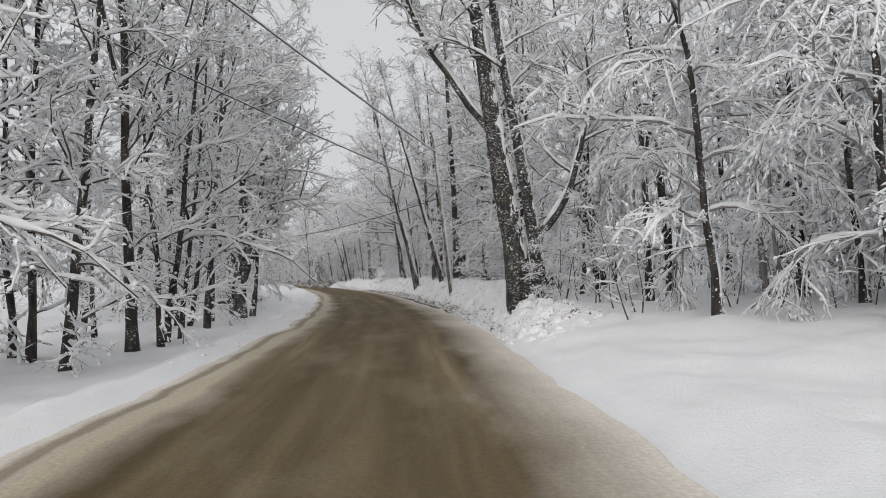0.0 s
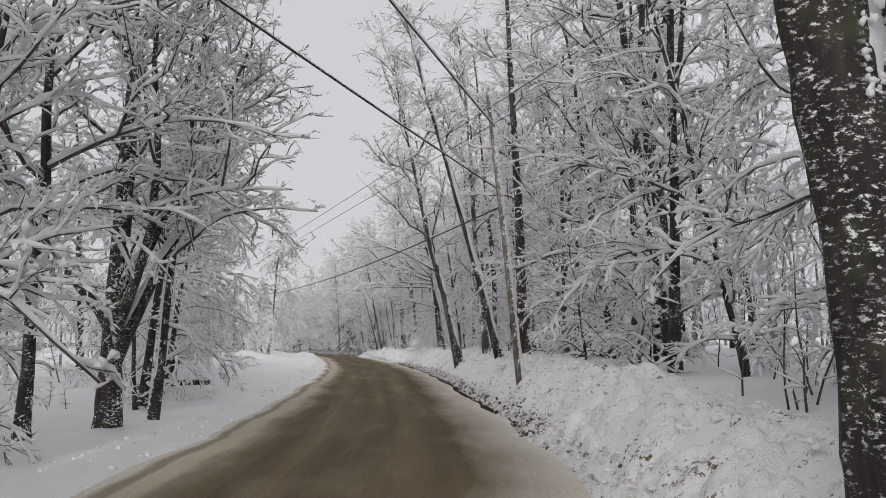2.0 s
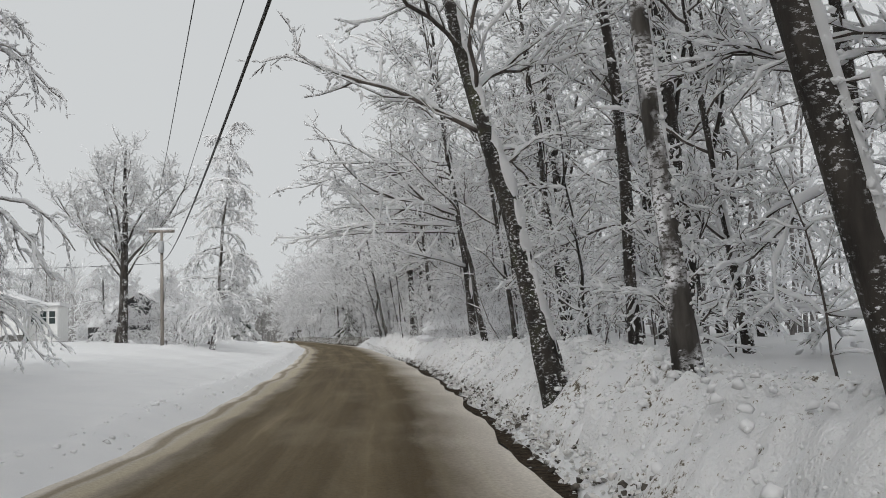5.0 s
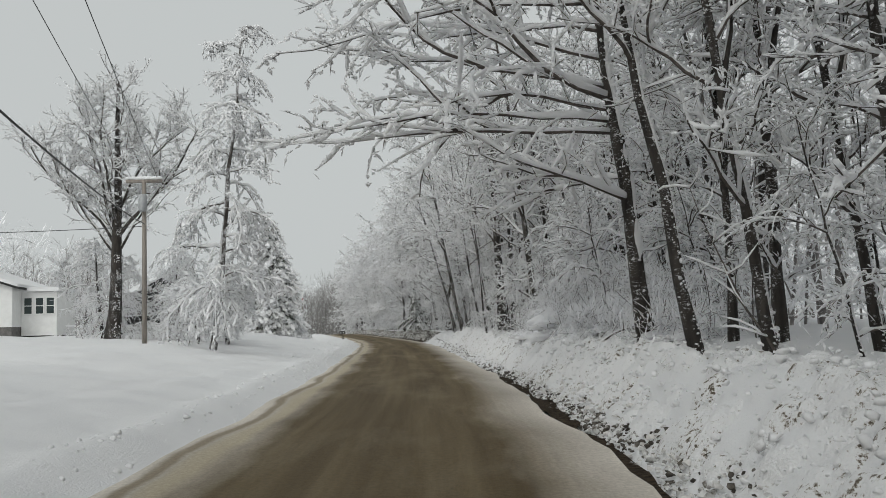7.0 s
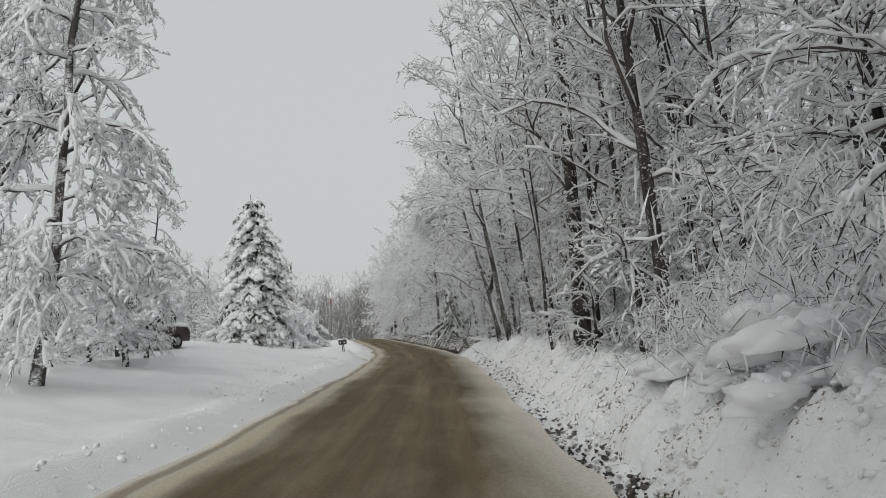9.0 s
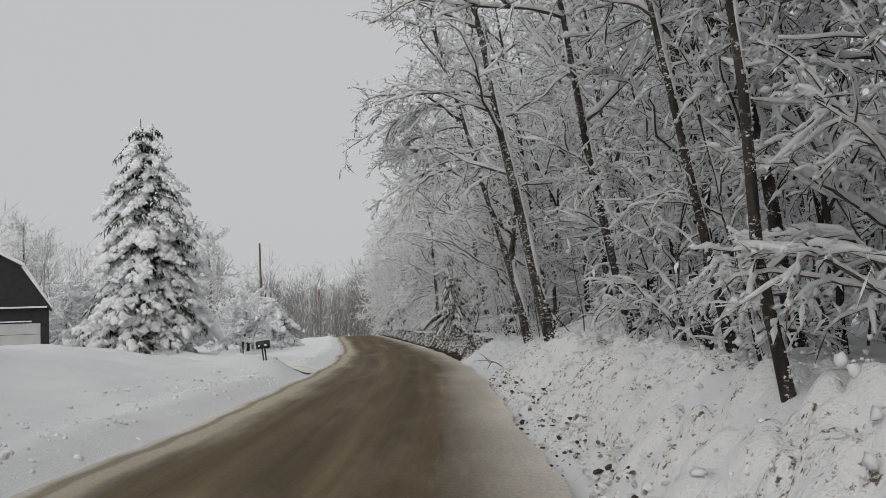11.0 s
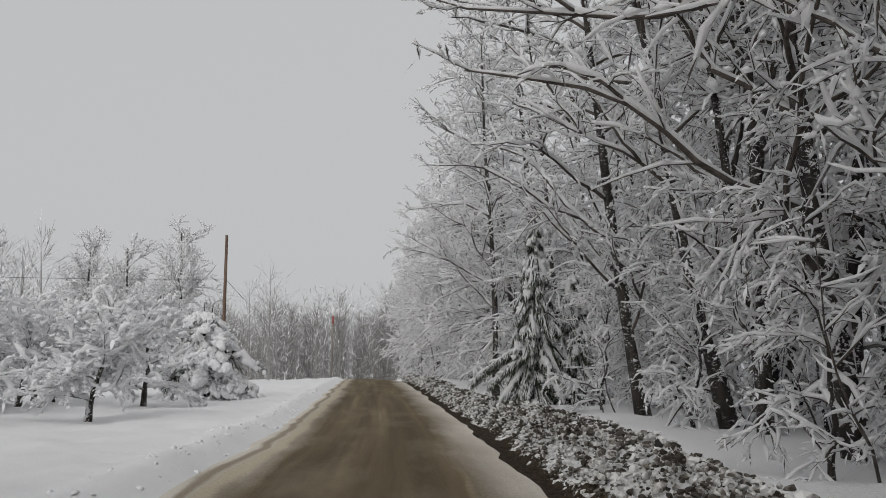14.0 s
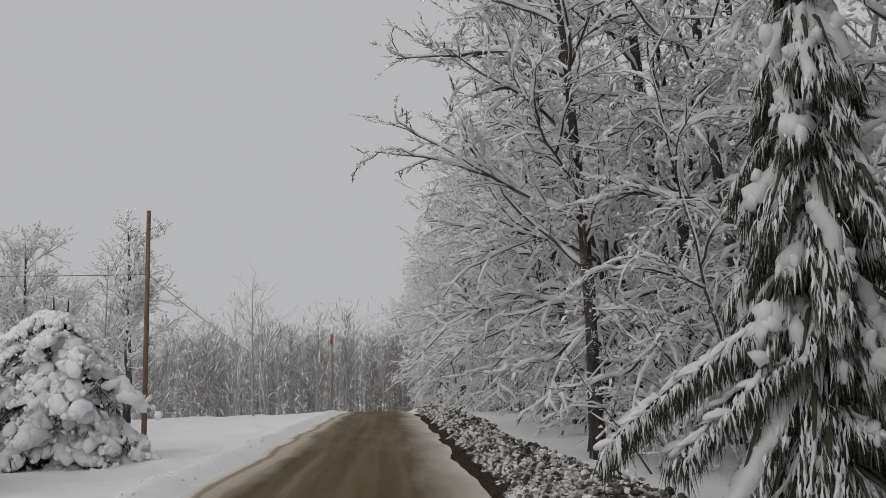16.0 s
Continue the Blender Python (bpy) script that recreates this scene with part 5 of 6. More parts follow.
# ------------------------------------------------------------------ distant woods
def far_woods(name, spots, seed, label):
    rng = np.random.default_rng(seed)
    wood, snow = Builder(), Builder()
    for x, y, h in spots:
        z = gz(x, y)
        lean = rng.normal(0, 0.4, 2)
        top = np.array((x + lean[0], y + lean[1], z + h))
        foot = np.array((x, y, z - 0.3))
        wood.tube(np.array((foot, (foot + top) / 2 + rng.normal(0, 0.2, 3), top)), np.array((0.14, 0.08, 0.004)) * h / 13, 4, False)
        n = 56
        thin_ = 0.022 if y < 245 else 0.045
        cc = rng.uniform(0.05, 0.9, (n, 1))
        p = foot * (1 - cc) + top * cc
        a = rng.uniform(0, 6.3, n)
        L = h * 0.15 * (0.4 + np.sin(math.pi * cc ** 1.4)) * rng.uniform(0.5, 1.3, (n, 1))
        d = np.stack((np.cos(a), np.sin(a), rng.uniform(0.5, 1.6, n)), -1)
        d /= np.linalg.norm(d, axis=1)[:, None]
        wood.slivers(p, p + d * L, np.full(n, thin_))
        e = np.repeat(p + d * L * 0.4, 3, 0) + np.repeat(d * L, 3, 0) * rng.uniform(-0.2, 0.5, (n * 3, 1))
        g = np.repeat(d, 3, 0) + rng.normal(0, 0.45, (n * 3, 3))
        g = e + g * np.repeat(L, 3, 0) * 0.5
        sn = rng.random(n * 3) < 0.35
        snow.slivers(e[sn], g[sn], np.full(sn.sum(), 0.04))
        wood.slivers(e[~sn], g[~sn], np.full((~sn).sum(), thin_ * 0.9))
    t = thing(name, label, "woods", kind="stuff")
    # wood colour lightened to stand in for haze; the snow is separate
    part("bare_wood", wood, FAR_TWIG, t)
    part("frosted_twigs", snow, TWIG_SNOW, t)
    return t


rng = np.random.default_rng(9)
spots = [(rng.uniform(-150, 10), rng.uniform(250, 320), rng.uniform(11, 15.5)) for _ in range(200)] + [(rng.uniform(-85, -15), rng.uniform(248, 290), rng.uniform(10, 13.5)) for _ in range(230)] + [(rng.uniform(-120, -5), rng.uniform(290, 330), rng.uniform(13, 16)) for _ in range(120)]
far_woods("distant_woods", spots, 61, "grey bare woods beyond the field, dusted with snow")
spots = [(rng.uniform(-110, -42), rng.uniform(150, 250), rng.uniform(9, 13)) for _ in range(120)] + [(rng.uniform(-85, -38), rng.uniform(110, 145), rng.uniform(8, 13)) for _ in range(90)] + [(rng.uniform(-60, -24), rng.uniform(70, 104), rng.uniform(8, 12)) for _ in range(50)]
far_woods("distant_woods", spots, 62, "bare frosted trees behind the house and lawn")
field_tree = Kind(tree_proto("round-crowned bare tree dusted with snow, standing in the open", "field trees", BARK, twig=THICKET_TWIG, seed=120, H=11.0, r=0.2, first=0.22, limbs=16, reach=4.4, rise=0.9, lift=0.5, subs=7, twigs=7, load=0.055, twig_len=0.9, bare_share=0.6,
                             forks=((0.25, (0.6, 0.1, 1.0, 0.5), 5.5, 0.1, 8), (0.27, (-0.6, 0.1, 1.0, 0.5), 5.5, 0.1, 8))))
for x, y, a, s in ((-51, 197, 0, 1.2), (-44.5, 200, 120, 1.12), (-60, 190, 200, 1.2), (-40, 184, 60, 0.8), (-56, 176, 300, 0.95)):
    field_tree.put(x, y, a, s)
for y, u, a, s in ((187, 5.4, 30, 0.85), (197, 5.0, 140, 1.0), (209, 4.8, 260, 1.0), (221, 5.2, 80, 1.05)):
    field_tree.put(float(centre(y)) + u, y, a, s)
for x, y, s in ((-58, 222, 1.0), (-72, 214, 1.05), (-66, 228, 0.95), (-84, 220, 1.0)):
    slim[2].put(x, y, x * 7, s)


# ------------------------------------------------------------------ poles and wires
def utility_pole(label, x, y, H, r, lean=(0, 0), mat=POLE_WOOD, arm=0.0, turn=0.0, can=False, snow=True):
    t = thing("utility_pole", label, "utility pole")
    b = Builder()
    b.tube(np.array(((0, 0, -0.5), (lean[0] * 0.5, lean[1] * 0.5, H / 2), (lean[0], lean[1], H))), np.array((r, r * 0.9, r * 0.75)), 10)
    part("shaft", b, mat, t)
    if arm:
        b = Builder()
        b.box((-arm / 2, -0.06, H - 0.12), (arm / 2, 0.06, H))
        part("crossarm", b, mat, t)
        b = Builder()
        rg = np.random.default_rng(7)
        for i in range(7):
            b.soft_lump(((i - 3) * arm / 7.0, 0, H + 0.05), (arm / 9, 0.1, 0.09), rg)
        part("snow_cap", b, TWIG_SNOW, t, "thick ridge of snow")
        for i in (-0.42, 0.42):
            b = Builder()
            b.tube(np.array(((i * arm, 0, H), (i * arm, 0, H + 0.14))), np.array((0.04, 0.03)), 8)
            part("insulator", b, METAL_GREY, t)
    if can:
        b = Builder()
        b.tube(np.array(((0, -0.24, H - 1.25), (0, -0.24, H - 1.2), (0, -0.24, H - 0.65), (0, -0.24, H - 0.6))), np.array((0.13, 0.16, 0.16, 0.12)), 12)
        part("transformer", b, METAL_GREY, t, "grey metal transformer can")
    t.matrix_basis = pose(x, y, gz(x, y), 0, 0, turn)
    return t


utility_pole("utility pole on the lawn with snow-capped crossarm", -16.5, 106.4, 6.3, 0.10, mat=POLE_GREY, arm=1.35, turn=10, can=True)
utility_pole("brown wooden utility pole beside the field", -31.4, 179.7, 8.7, 0.105, lean=(-0.1, 0))
old_pole = utility_pole("leaning grey wooden pole plastered with snow", 1.5, 54.2, 7.2, 0.072, lean=(-0.65, 0.6), mat=BARK_PALE)
b = Builder()
rg = np.random.default_rng(17)
for h in rg.uniform(0.05, 0.98, 900):
    k = 0.01 + 0.022 * rg.random() ** 2
    a = rg.normal(-0.35, 0.5)
    b.lump((-0.65 * h + 0.074 * math.cos(a), 0.6 * h + 0.074 * math.sin(a), 7.2 * h), (k * rg.uniform(0.8, 1.6), k, k * rg.uniform(0.8, 2.6)), rg, 0.55, rg.uniform(0, 6.3), rg.uniform(-0.5, 0.5))
tagged(part("clinging_snow", b, TWIG_SNOW, old_pole, "ragged snow stuck along the shaft"), kind="stuff")

marker = thing("marker_pole", "thin far pole with a red and white top", "pole")
b = Builder()
b.tube(np.array(((0, 0, -1), (0, 0, 4), (0, 0, 7.2))), np.array((0.1, 0.09, 0.08)), 8)
part("shaft", b, POLE_GREY, marker)
b = Builder()
b.tube(np.array(((0, 0, 5.6), (0, 0, 6.4))), np.array((0.12, 0.12)), 8)
part("red_band", b, MARK_RED, marker, "faded red band")
b = Builder()
b.tube(np.array(((0, 0, 6.4), (0, 0, 7.25))), np.array((0.12, 0.1)), 8)
part("white_band", b, MARK_WHITE, marker, "white band")
marker.matrix_basis = pose(-38.0, 220.0, gz(-38, 220))


def wire(a, c, sag, r=0.014, snow=0.0, label="black overhead cable dusted with snow"):
    s = np.linspace(0, 1, 25)
    p = np.asarray(a)[None] * (1 - s[:, None]) + np.asarray(c)[None] * s[:, None]
    p[:, 2] -= sag * 4 * s * (1 - s)
    t = thing("overhead_cable", label, "cable", "overhead cables")
    b = Builder()
    b.tube(p, np.full(25, r), 6)
    part("cable", b, CABLE, t)
    if snow:
        b = Builder()
        b.tube(p + UP * (r + snow * 0.5), np.full(25, snow), 5)
        part("cable_snow", b, TWIG_SNOW, t, "snow lying along the cable")
    return t


wire((-16.5, 106.4, gz(-16.5, 106.4) + 4.6), (1.05, 54.6, gz(1.5, 54.2) + 4.2), 0.75, 0.018)
wire((1.0, 54.6, gz(1.5, 54.2) + 4.7), (-12, 22, 7.6), 0.2, 0.016, 0.012)
wire((1.0, 54.6, gz(1.5, 54.2) + 6.2), (-10, 18, 9.0), 0.2, 0.018, 0.03, "thick overhead cable carrying a ridge of snow")
wire((-17.0, 106.4, gz(-16.5, 106.4) + 6.4), (6.1, 40.0, 7.3), 0.1, 0.010)
wire((-16.0, 106.4, gz(-16.5, 106.4) + 6.4), (6.8, 40.0, 7.3), 0.1, 0.010)
wire((-16.6, 106.4, gz(-16.5, 106.4) + 4.5), (-45, 100, 6.5), 0.6, 0.014)
wire((-31.45, 179.7, 5.9), (-62, 148, 5.5), 0.7, 0.012)
wire((-31.45, 179.7, 5.9), (-44, 235, 1.6), 0.9, 0.014)


# ------------------------------------------------------------------ mailbox
mailbox = thing("mailbox", "black metal mailbox on wooden posts in the snow", "mailbox")
b = Builder()
b.prism([(-0.1, 0), (0.1, 0)] + [(0.1 * math.cos(a), 0.12 + 0.1 * math.sin(a)) for a in np.linspace(0, math.pi, 9)], -0.18, 0.18)
body = part("box_body", b, METAL_BLACK, mailbox)
body.matrix_local = Matrix.Translation((0, 0, 0.95)) @ pose(0, 0, 0, 0, 0, 90)
b = Builder()
b.prism([(-0.105, 0), (0.105, 0)] + [(0.105 * math.cos(a), 0.12 + 0.105 * math.sin(a)) for a in np.linspace(0, math.pi, 9)], 0.18, 0.2)
door = part("door", b, METAL_BLACK, mailbox)
door.matrix_local = body.matrix_local.copy()
for i, (x0, w) in enumerate(((-0.12, 0.05), (0.05, 0.06))):
    b = Builder()
    b.box((x0, -0.106, 1.015), (x0 + w, -0.102, 1.06))
    part("marking", b, MARK_WHITE, mailbox, "white painted bar")
for px in (-0.035, 0.035):
    b = Builder()
    b.box((px - 0.018, -0.018, -0.4), (px + 0.018, 0.018, 0.95))
    part("post", b, METAL_BLACK, mailbox)
b = Builder()
rg = np.random.default_rng(3)
for i in range(5):
    b.soft_lump(((i - 2) * 0.075, 0, 1.17), (0.08, 0.09, 0.03), rg)
part("snow_cap", b, TWIG_SNOW, mailbox, "thin cap of snow")
mailbox.matrix_basis = pose(-13.4, 129.6, gz(-13.4, 129.6) - 0.64, 0, -6, 12)


# ------------------------------------------------------------------ house
def framed_window(x0, x1, z0, z1, y, parent, shutters=True):
    w = Builder()
    w.box((x0, y - 0.03, z0), (x1, y - 0.004, z1))
    win = part("window", w, GLASS, parent, "dark window glass", False)
    f = Builder()
    for lo, hi in (((x0 - 0.07, z0 - 0.07), (x0, z1 + 0.07)), ((x1, z0 - 0.07), (x1 + 0.07, z1 + 0.07)), ((x0, z1), (x1, z1 + 0.07)), ((x0, z0 - 0.07), (x1, z0)), ((x0, (z0 + z1) / 2 - 0.025), (x1, (z0 + z1) / 2 + 0.025))):
        f.box((lo[0], y - 0.06, lo[1]), (hi[0], y - 0.003, hi[1]))
    part("window_frame", f, WHITE_PAINT, win, smooth=False)
    return win


def shutter(x0, z0, z1, y, parent):
    s = Builder()
    s.box((x0, y - 0.05, z0), (x0 + 0.28, y - 0.003, z1))
    for i in range(8):
        zz = z0 + 0.08 + i * (z1 - z0 - 0.12) / 8
        s.box((x0 + 0.04, y - 0.065, zz), (x0 + 0.24, y - 0.05, zz + 0.05))
    part("shutter", s, DARK_PAINT, parent, "black louvred shutter", False)


house = thing("house", "white clapboard bungalow under a snow-covered roof", "house")
b = Builder()
b.box((-7.1, 0, -0.6), (0, 9, 0.28))
part("foundation", b, FOUNDATION, house, "dark concrete foundation", False)
b = Builder()
b.prism([(-7.15, 0.28), (0.05, 0.28), (0.05, 2.75), (-3.55, 4.0), (-7.15, 2.75)], -0.05, 9.05)
wall = part("wall", b, WHITE_PAINT, house, "white horizontal clapboards", False)
for i in range(15):
    z = 0.3 + i * 0.165
    b = Builder()
    b.box((-7.14, -0.068, z), (0.04, -0.052, z + 0.15))
    part("clapboard", b, WHITE_PAINT, wall, smooth=False)
for s in (-1, 1):
    b = Builder()
    e = -3.55 + s * 4.0
    b.prism([(-3.55, 4.02), (e, 2.62), (e, 2.74), (-3.55, 4.14)][::s], -0.45, 9.4)
    part("roof_slope", b, DARK_PAINT, house, "dark roof edge", False)
    b = Builder()
    b.prism([(-3.55, 4.16), (e, 2.76), (e, 2.94), (-3.55, 4.4)][::s], -0.42, 9.4)
    part("roof_snow", b, SNOW, house, "thick smooth layer of snow", False)
for x0, x1 in ((-4.3, -3.7), (-3.55, -2.5), (-2.35, -1.75)):
    framed_window(x0, x1, 1.25, 2.25, -0.07, house)
shutter(-4.75, 1.2, 2.3, -0.07, house)
shutter(-1.62, 1.2, 2.3, -0.07, house)
framed_window(-6.5, -5.9, 1.5, 2.1, -0.07, house)
wing = Builder()
wing.box((0.06, 1.8, -0.3), (2.2, 6.8, 2.5))
part("porch", wing, WHITE_PAINT, house, "white side porch", False)
for x0 in (0.25, 0.95, 1.6):
    framed_window(x0, x0 + 0.45, 1.1, 2.1, 1.78, house)
b = Builder()
b.box((0.06, 1.5, 2.52), (2.4, 7, 2.78))
part("roof_snow", b, SNOW, house, "flat layer of snow", False)
house.matrix_basis = pose(-33.7, 126.8, 1.6, 0, 0, 14)

# ------------------------------------------------------------------ barn
barn = thing("barn_garage", "black gambrel-roofed garage with a pale roll-up door", "garage")
b = Builder()
b.prism([(-7.6, 0), (0, 0), (0, 3.0), (-1.15, 5.0), (-3.8, 6.5), (-6.45, 5.0), (-7.6, 3.0)], 0, 9)
part("wall", b, DARK_PAINT, barn, "black painted boards", False)
for o in ([(0.15, 2.9), (0.15, 3.05), (-1.1, 5.15), (-1.25, 5.02)], [(-1.1, 5.03), (-1.1, 5.2), (-3.8, 6.75), (-3.8, 6.53)], [(-3.8, 6.53), (-3.8, 6.75), (-6.5, 5.2), (-6.5, 5.03)], [(-6.35, 5.02), (-6.5, 5.15), (-7.75, 3.05), (-7.75, 2.9)]):
    b = Builder()
    b.prism(o, -0.25, 9.2)
    part("roof_snow", b, SNOW, barn, "ragged layer of snow on the roof", False)
for i in range(4):
    b = Builder()
    b.box((-3.7, -0.05, 0.05 + i * 0.55), (-0.4, -0.004, 0.58 + i * 0.55))
    part("door_panel", b, GREY_DOOR, barn, "pale grey door panel", False)
    b = Builder()
    b.box((-7.2, -0.05, 0.05 + i * 0.55), (-4.1, -0.004, 0.58 + i * 0.55))
    part("door_panel", b, GREY_DOOR, barn, "pale grey door panel", False)
b = Builder()
b.box((-7.5, -0.3, 2.98), (-0.1, -0.004, 3.06))
part("eave_snow", b, SNOW, barn, "line of snow on the ledge", False)
b = Builder()
b.box((-4.1, -0.12, 2.3), (-0.8, -0.004, 2.36))
part("lintel_snow", b, SNOW, barn, "line of snow over the door", False)
barn.matrix_basis = pose(-25.9, 139.5, 0.1, 0, 0, 32) @ Matrix.Scale(0.8, 4)

# ------------------------------------------------------------------ parked car
CAR_PAINT = simple("dark_red_car_paint", (0.025, 0.006, 0.006), (0.04, 0.009, 0.009), 3, 0.3, 0.05)
TYRE = simple("black_tyre_rubber", (0.01, 0.01, 0.01), (0.025, 0.025, 0.025), 20, 0.9)
LAMP_RED = simple("red_lamp_plastic", (0.3, 0.01, 0.01), (0.42, 0.02, 0.02), 20, 0.25)
car = thing("parked_car", "dark red car parked under a thick cap of snow", "car")
b = Builder()
b.prism([(-2.1, 0.3), (2.1, 0.3), (2.15, 0.62), (2.0, 0.86), (0.95, 0.95), (-1.7, 0.98), (-2.12, 0.9), (-2.15, 0.55)], -0.85, 0.85)
part("body", b, CAR_PAINT, car)
b = Builder()
b.prism([(-1.75, 0.98), (0.95, 0.95), (0.3, 1.42), (-1.25, 1.45)], -0.72, 0.72)
cabin = part("cabin", b, CAR_PAINT, car)
for y0, y1 in ((-0.735, -0.722), (0.722, 0.735)):
    for o in ([(-1.5, 1.02), (-0.45, 1.0), (-0.45, 1.37), (-1.2, 1.39)], [(-0.35, 1.0), (0.75, 0.99), (0.22, 1.36), (-0.35, 1.37)]):
        b = Builder()
        b.prism(o, y0, y1)
        part("side_window", b, GLASS, cabin, "dark car glass", False)
b = Builder()
b.prism([(-1.765, 1.02), (-1.74, 1.02), (-1.28, 1.4), (-1.305, 1.4)], -0.62, 0.62)
part("rear_window", b, GLASS, cabin, "dark car glass", False)
for y0 in (-0.8, 0.55):
    b = Builder()
    b.box((-2.165, y0, 0.66), (-2.12, y0 + 0.25, 0.84))
    part("tail_light", b, LAMP_RED, car, "red tail light", False)
for x0 in (-1.3, 1.3):
    for y0 in (-0.8, 0.8):
        b = Builder()
        b.tube(np.array(((x0, y0 - 0.09, 0.31), (x0, y0 - 0.08, 0.31), (x0, y0 + 0.08, 0.31), (x0, y0 + 0.09, 0.31))), np.array((0.26, 0.31, 0.31, 0.26)), 16)
        wheel = part("wheel", b, TYRE, car)
        b = Builder()
        s_ = 1 if y0 > 0 else -1
        b.tube(np.array(((x0, y0 + s_ * 0.085, 0.31), (x0, y0 + s_ * 0.1, 0.31))), np.array((0.18, 0.15)), 12)
        part("rim", b, METAL_GREY, wheel)
b = Builder()
rg = np.random.default_rng(21)
for x0 in np.linspace(-1.2, 0.25, 6):
    for y0 in (-0.4, 0.0, 0.4):
        b.soft_lump((x0, y0, 1.43), (0.3, 0.36, 0.2), rg)
for x0 in np.linspace(1.0, 1.95, 4):
    for y0 in (-0.5, 0.0, 0.5):
        b.soft_lump((x0, y0, 0.92), (0.3, 0.36, 0.16), rg)
part("snow_cap", b, SNOW, car, "thick cap of snow")
car.matrix_basis = pose(-20.6, 124.2, gz(-20.6, 124.2), 0, 0, 75)

# ------------------------------------------------------------------ small things along the road
def snow_mound(x, y, w, h, seed):
    t = thing("snow_laden_shrub", "low shrub flattened under a heap of snow", "shrub", "snow-laden shrubs")
    rg = np.random.default_rng(seed)
    s, b = Builder(), Builder()
    for _ in range(24):
        a, q = rg.uniform(0, 6.3), rg.random() ** 0.6 * 0.95
        c = np.array((math.cos(a) * q * w, math.sin(a) * q * w, h * (1 - q * q) * rg.uniform(0.1, 0.62)))
        k = rg.uniform(0.13, 0.27) * (0.6 + 0.4 * w)
        e = rg.normal(0, 1, (4, 3))
        swell = 1 + 0.16 * np.sin(FINE_V @ e[0] * 2.2 + a) + 0.12 * np.sin(FINE_V @ e[1] * 4 + q * 9) + 0.07 * np.sin(FINE_V @ e[2] * 7) + 0.05 * np.sin(FINE_V @ e[3] * 12)
        v = FINE_V * swell[:, None] * np.array((k * 1.25, k * 0.8, k * 0.55))
        v[:, 2] *= np.where(v[:, 2] < 0, 0.5, 1.0)
        v = v @ np.array(((math.cos(a), math.sin(a), 0), (-math.sin(a), math.cos(a), 0), (0, 0, 1)))
        v[:, 2] -= 0.25 * np.clip(np.hypot(v[:, 0] + c[0], v[:, 1] + c[1]) - q * w, 0, None)
        s.f.extend(tuple(s.n + i for i in t_) for t_ in FINE_F)
        s.v.append(v + c)
        s.n += len(v)
        s.snow_pad(c + UP * 0.2 * k, a, k, k * 0.7, k * 0.3, 12, rg, 0.025 + 0.1 * k, 0.35)
    n = 1500
    p0 = np.stack((rg.normal(0, w * 0.5, n), rg.normal(0, w * 0.5, n), rg.uniform(0.1, h, n)), -1)
    d = rg.normal(0, 1, (n, 3)) + UP * 0.5
    p1 = p0 + d * 0.17
    few = n // 4
    b.slivers(p0[:few], p1[:few], np.full(few, 0.008))
    s.slivers(p0 + UP * 0.02, p1 + UP * 0.015, np.full(n, 0.013))
    tagged(part("stem_tangle", b, TWIG, t), kind="stuff")
    tagged(part("snow_cover", s, TWIG_SNOW, t), kind="stuff")
    t.matrix_basis = pose(x, y, gz(x, y) - 0.05)


for i, (x, y, w, h) in enumerate(((-0.9, 97.3, 1.3, 2.0), (0.6, 95.0, 1.2, 1.7), (-0.6, 93.4, 0.7, 0.7), (-1.3, 99.0, 0.8, 1.2), (1.3, 92.8, 1.0, 1.1), (1.9, 95.8, 1.2, 1.5), (0.4, 89.8, 0.8, 0.7), (-0.2, 99.5, 1.1, 1.1), (-1.6, 101.2, 0.9, 0.9), (0.3, 92.6, 0.8, 0.7))):
    snow_mound(x, y, w, h, 400 + i)

rng = np.random.default_rng(77)


def fallen_log(label, x, y, length, r, turn, tilt=4):
    t = thing("fallen_log", label, "log")
    b = Builder()
    p = np.array([(s * length, 0.06 * math.sin(s * 5), 0.06 * math.sin(s * 3)) for s in np.linspace(0, 1, 8)])
    b.tube(p, np.linspace(r, r * 0.6, 8), 8)
    part("trunk", b, BARK, t)
    b = Builder()
    b.tube(p + UP * r * 0.9, np.linspace(r, r * 0.5, 8) * 0.95, 6)
    part("log_snow", b, TWIG_SNOW, t, "cap of snow")
    t.matrix_basis = pose(x, y, gz(x, y) + r * 0.8, 0, -tilt, turn)
    return t


fallen_log("dark fallen log under snow at the wood's edge", -10.2, 62.8, 2.4, 0.14, 5, 3)
fallen_log("snowy fallen log in the wood", 3.3, 61.4, 1.6, 0.07, -15, 2)
fallen_log("snowy fallen log among saplings", 4.0, 56.5, 1.2, 0.06, 20, 2)


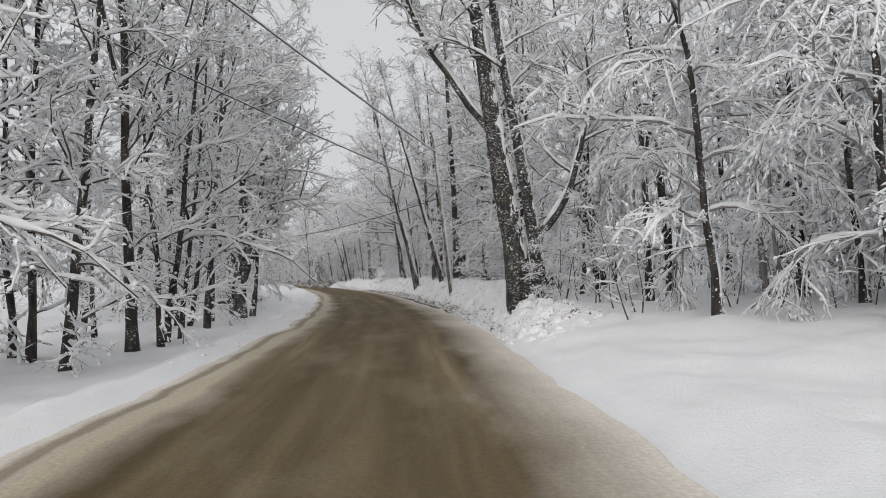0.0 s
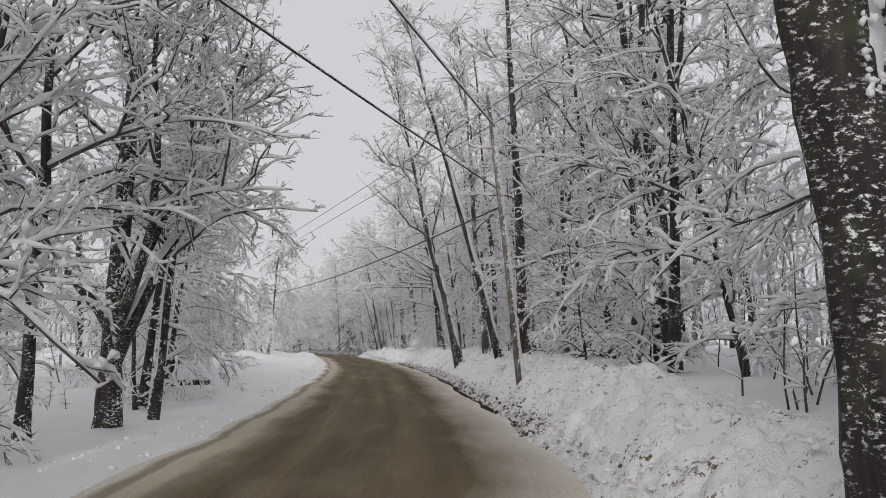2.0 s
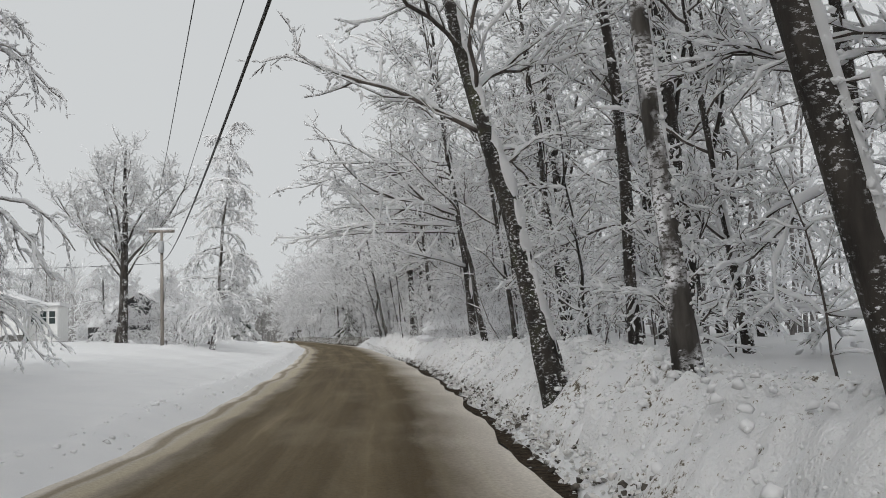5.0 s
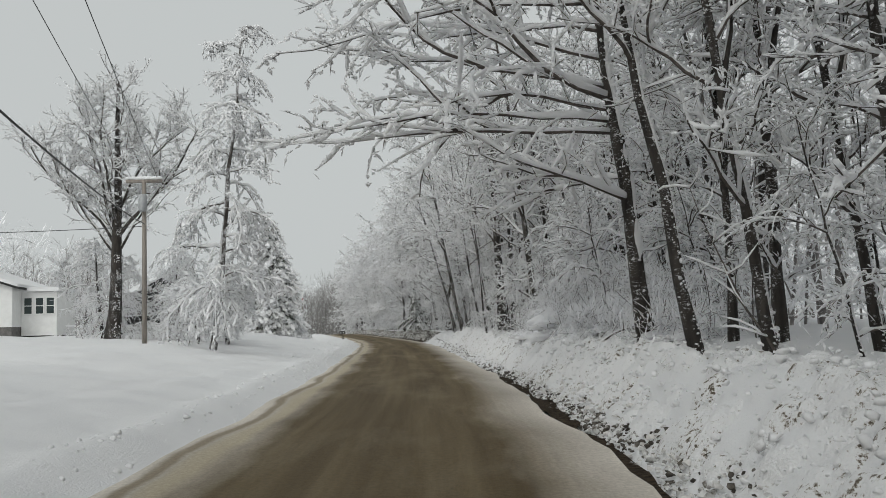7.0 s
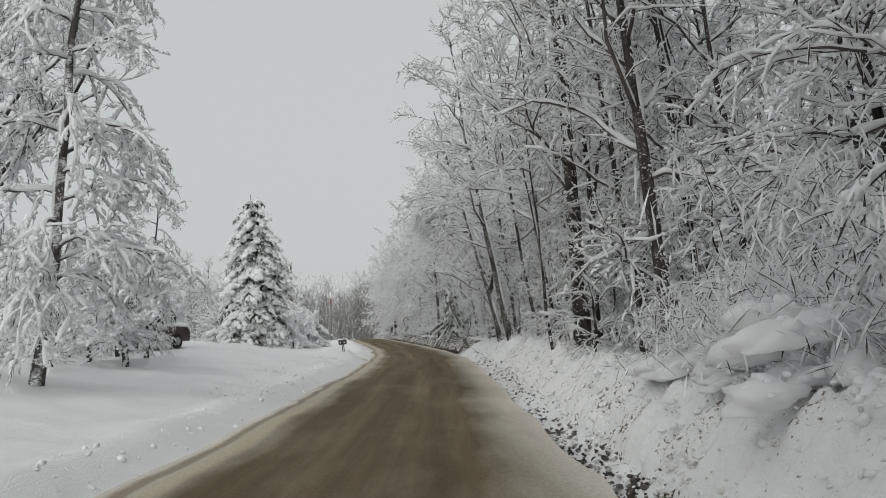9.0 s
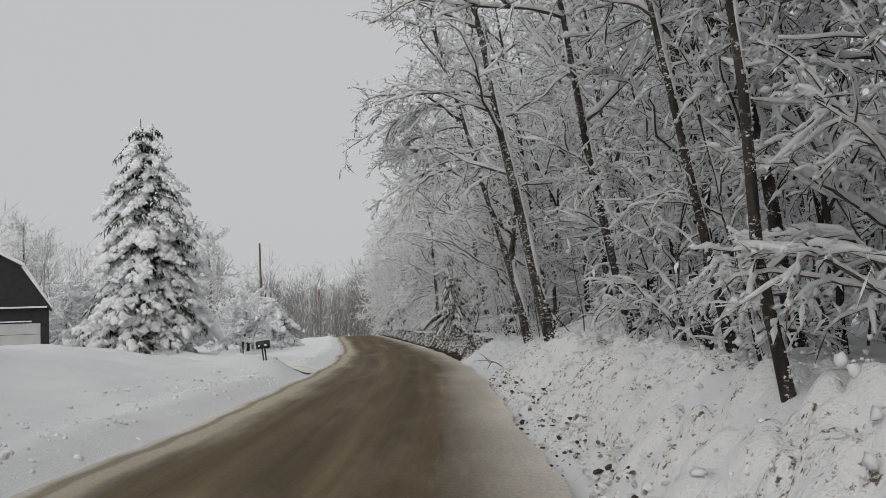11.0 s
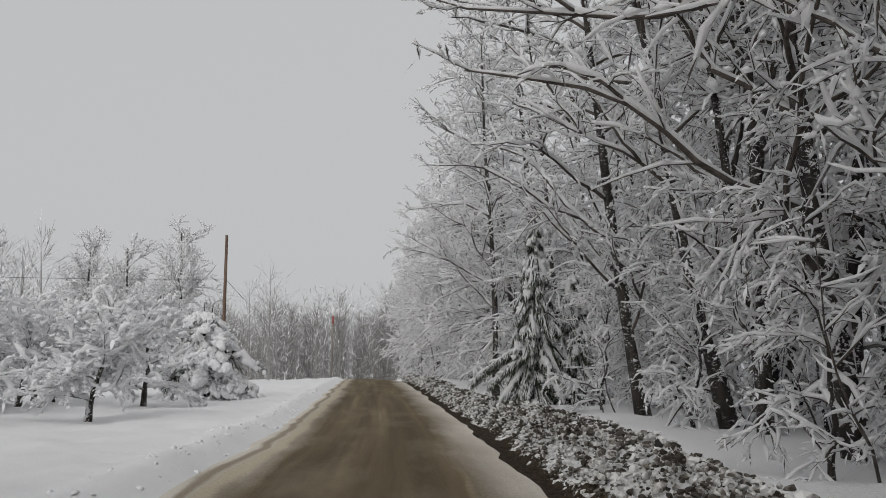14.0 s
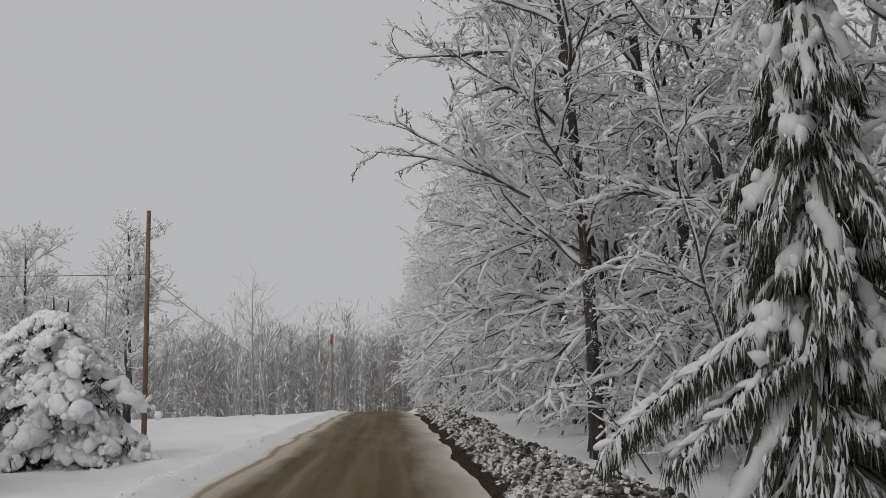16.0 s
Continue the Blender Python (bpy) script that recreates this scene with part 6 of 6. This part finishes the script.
def dead_branch(x, y, turn, length, rise):
    t = thing("fallen_branch", "thin dead branch arching out of the snow", "branch", "fallen branches")
    rg = np.random.default_rng(int(abs(x) * 100 + y))
    b = Builder()
    s = np.linspace(0, 1, 9)
    p = np.stack((s * length, 0.1 * np.sin(s * 4), rise * np.sin(s * math.pi) - 0.05), -1)
    b.tube(p, np.linspace(0.02, 0.008, 9), 5)
    for i in (3, 5, 6):
        b.tube(bend(p[i], (1, rg.normal(0, 1), 0.4), 0.5, 3, rg, -0.4), np.array((0.01, 0.008, 0.006, 0.004)), 4)
    part("stem", b, TWIG, t)
    b = Builder()
    b.tube(p + UP * 0.025, np.linspace(0.02, 0.01, 9), 4)
    part("stem_snow", b, TWIG_SNOW, t)
    t.matrix_basis = pose(x, y, gz(x, y), 0, 0, turn)


for x, y, a, l, h in ((2.0, 60.6, -10, 1.3, 0.35), (2.7, 60.0, 30, 0.9, 0.4), (3.3, 58.5, -30, 1.2, 0.35), (-7.2, 139.8, 40, 1.6, 0.5), (-6.9, 128.6, 150, 0.6, 0.18), (-9.0, 146.5, 20, 1.4, 0.6), (-7.4, 143.0, 120, 1.7, 0.6), (-0.9, 91, -20, 1.5, 0.4)):
    dead_branch(x, y, a, l, h)


def sapling(x, y, h, lean, seed):
    t = thing("sapling", "thin bare sapling poking through the snow", "sapling", "saplings by the road")
    rg = np.random.default_rng(seed)
    b, s = Builder(), Builder()
    p = bend((0, 0, -0.05), (lean, rg.normal(0, 0.15), 1), h, 6, rg, 0.0, 0.1)
    b.tube(p, np.linspace(0.016, 0.004, 7), 4)
    for i in range(1, 7):
        for _ in range(2):
            q = bend(p[i], (rg.normal(0, 1), rg.normal(0, 1), 0.5), h * 0.22, 3, rg, -0.2, 0.2)
            b.tube(q, np.array((0.007, 0.005, 0.004, 0.002)), 3, False)
            snow_line(s, q, np.array((0.007, 0.005, 0.004, 0.002)), 0.028)
    tagged(part("stem", b, TWIG, t), kind="stuff")
    tagged(part("stem_snow", s, TWIG_SNOW, t), kind="stuff")
    t.matrix_basis = pose(x, y, gz(x, y))


for i in range(70):
    y = rng.uniform(34, 165)
    x = float(centre(y) + half_width(y)) + rng.uniform(2.0, 4.5)
    sapling(x, y, rng.uniform(0.7, 2.6), rng.normal(-0.2, 0.3), i)
for i in range(34):
    y = rng.uniform(31, 48)
    sapling(rng.uniform(3.0, 9.5), y, rng.uniform(0.8, 2.6), rng.normal(0, 0.25), 300 + i)
for i in range(12):
    y = rng.uniform(28, 62)
    sapling(float(centre(y)) - rng.uniform(5.5, 9), y, rng.uniform(0.6, 1.8), rng.normal(0.1, 0.3), 200 + i)
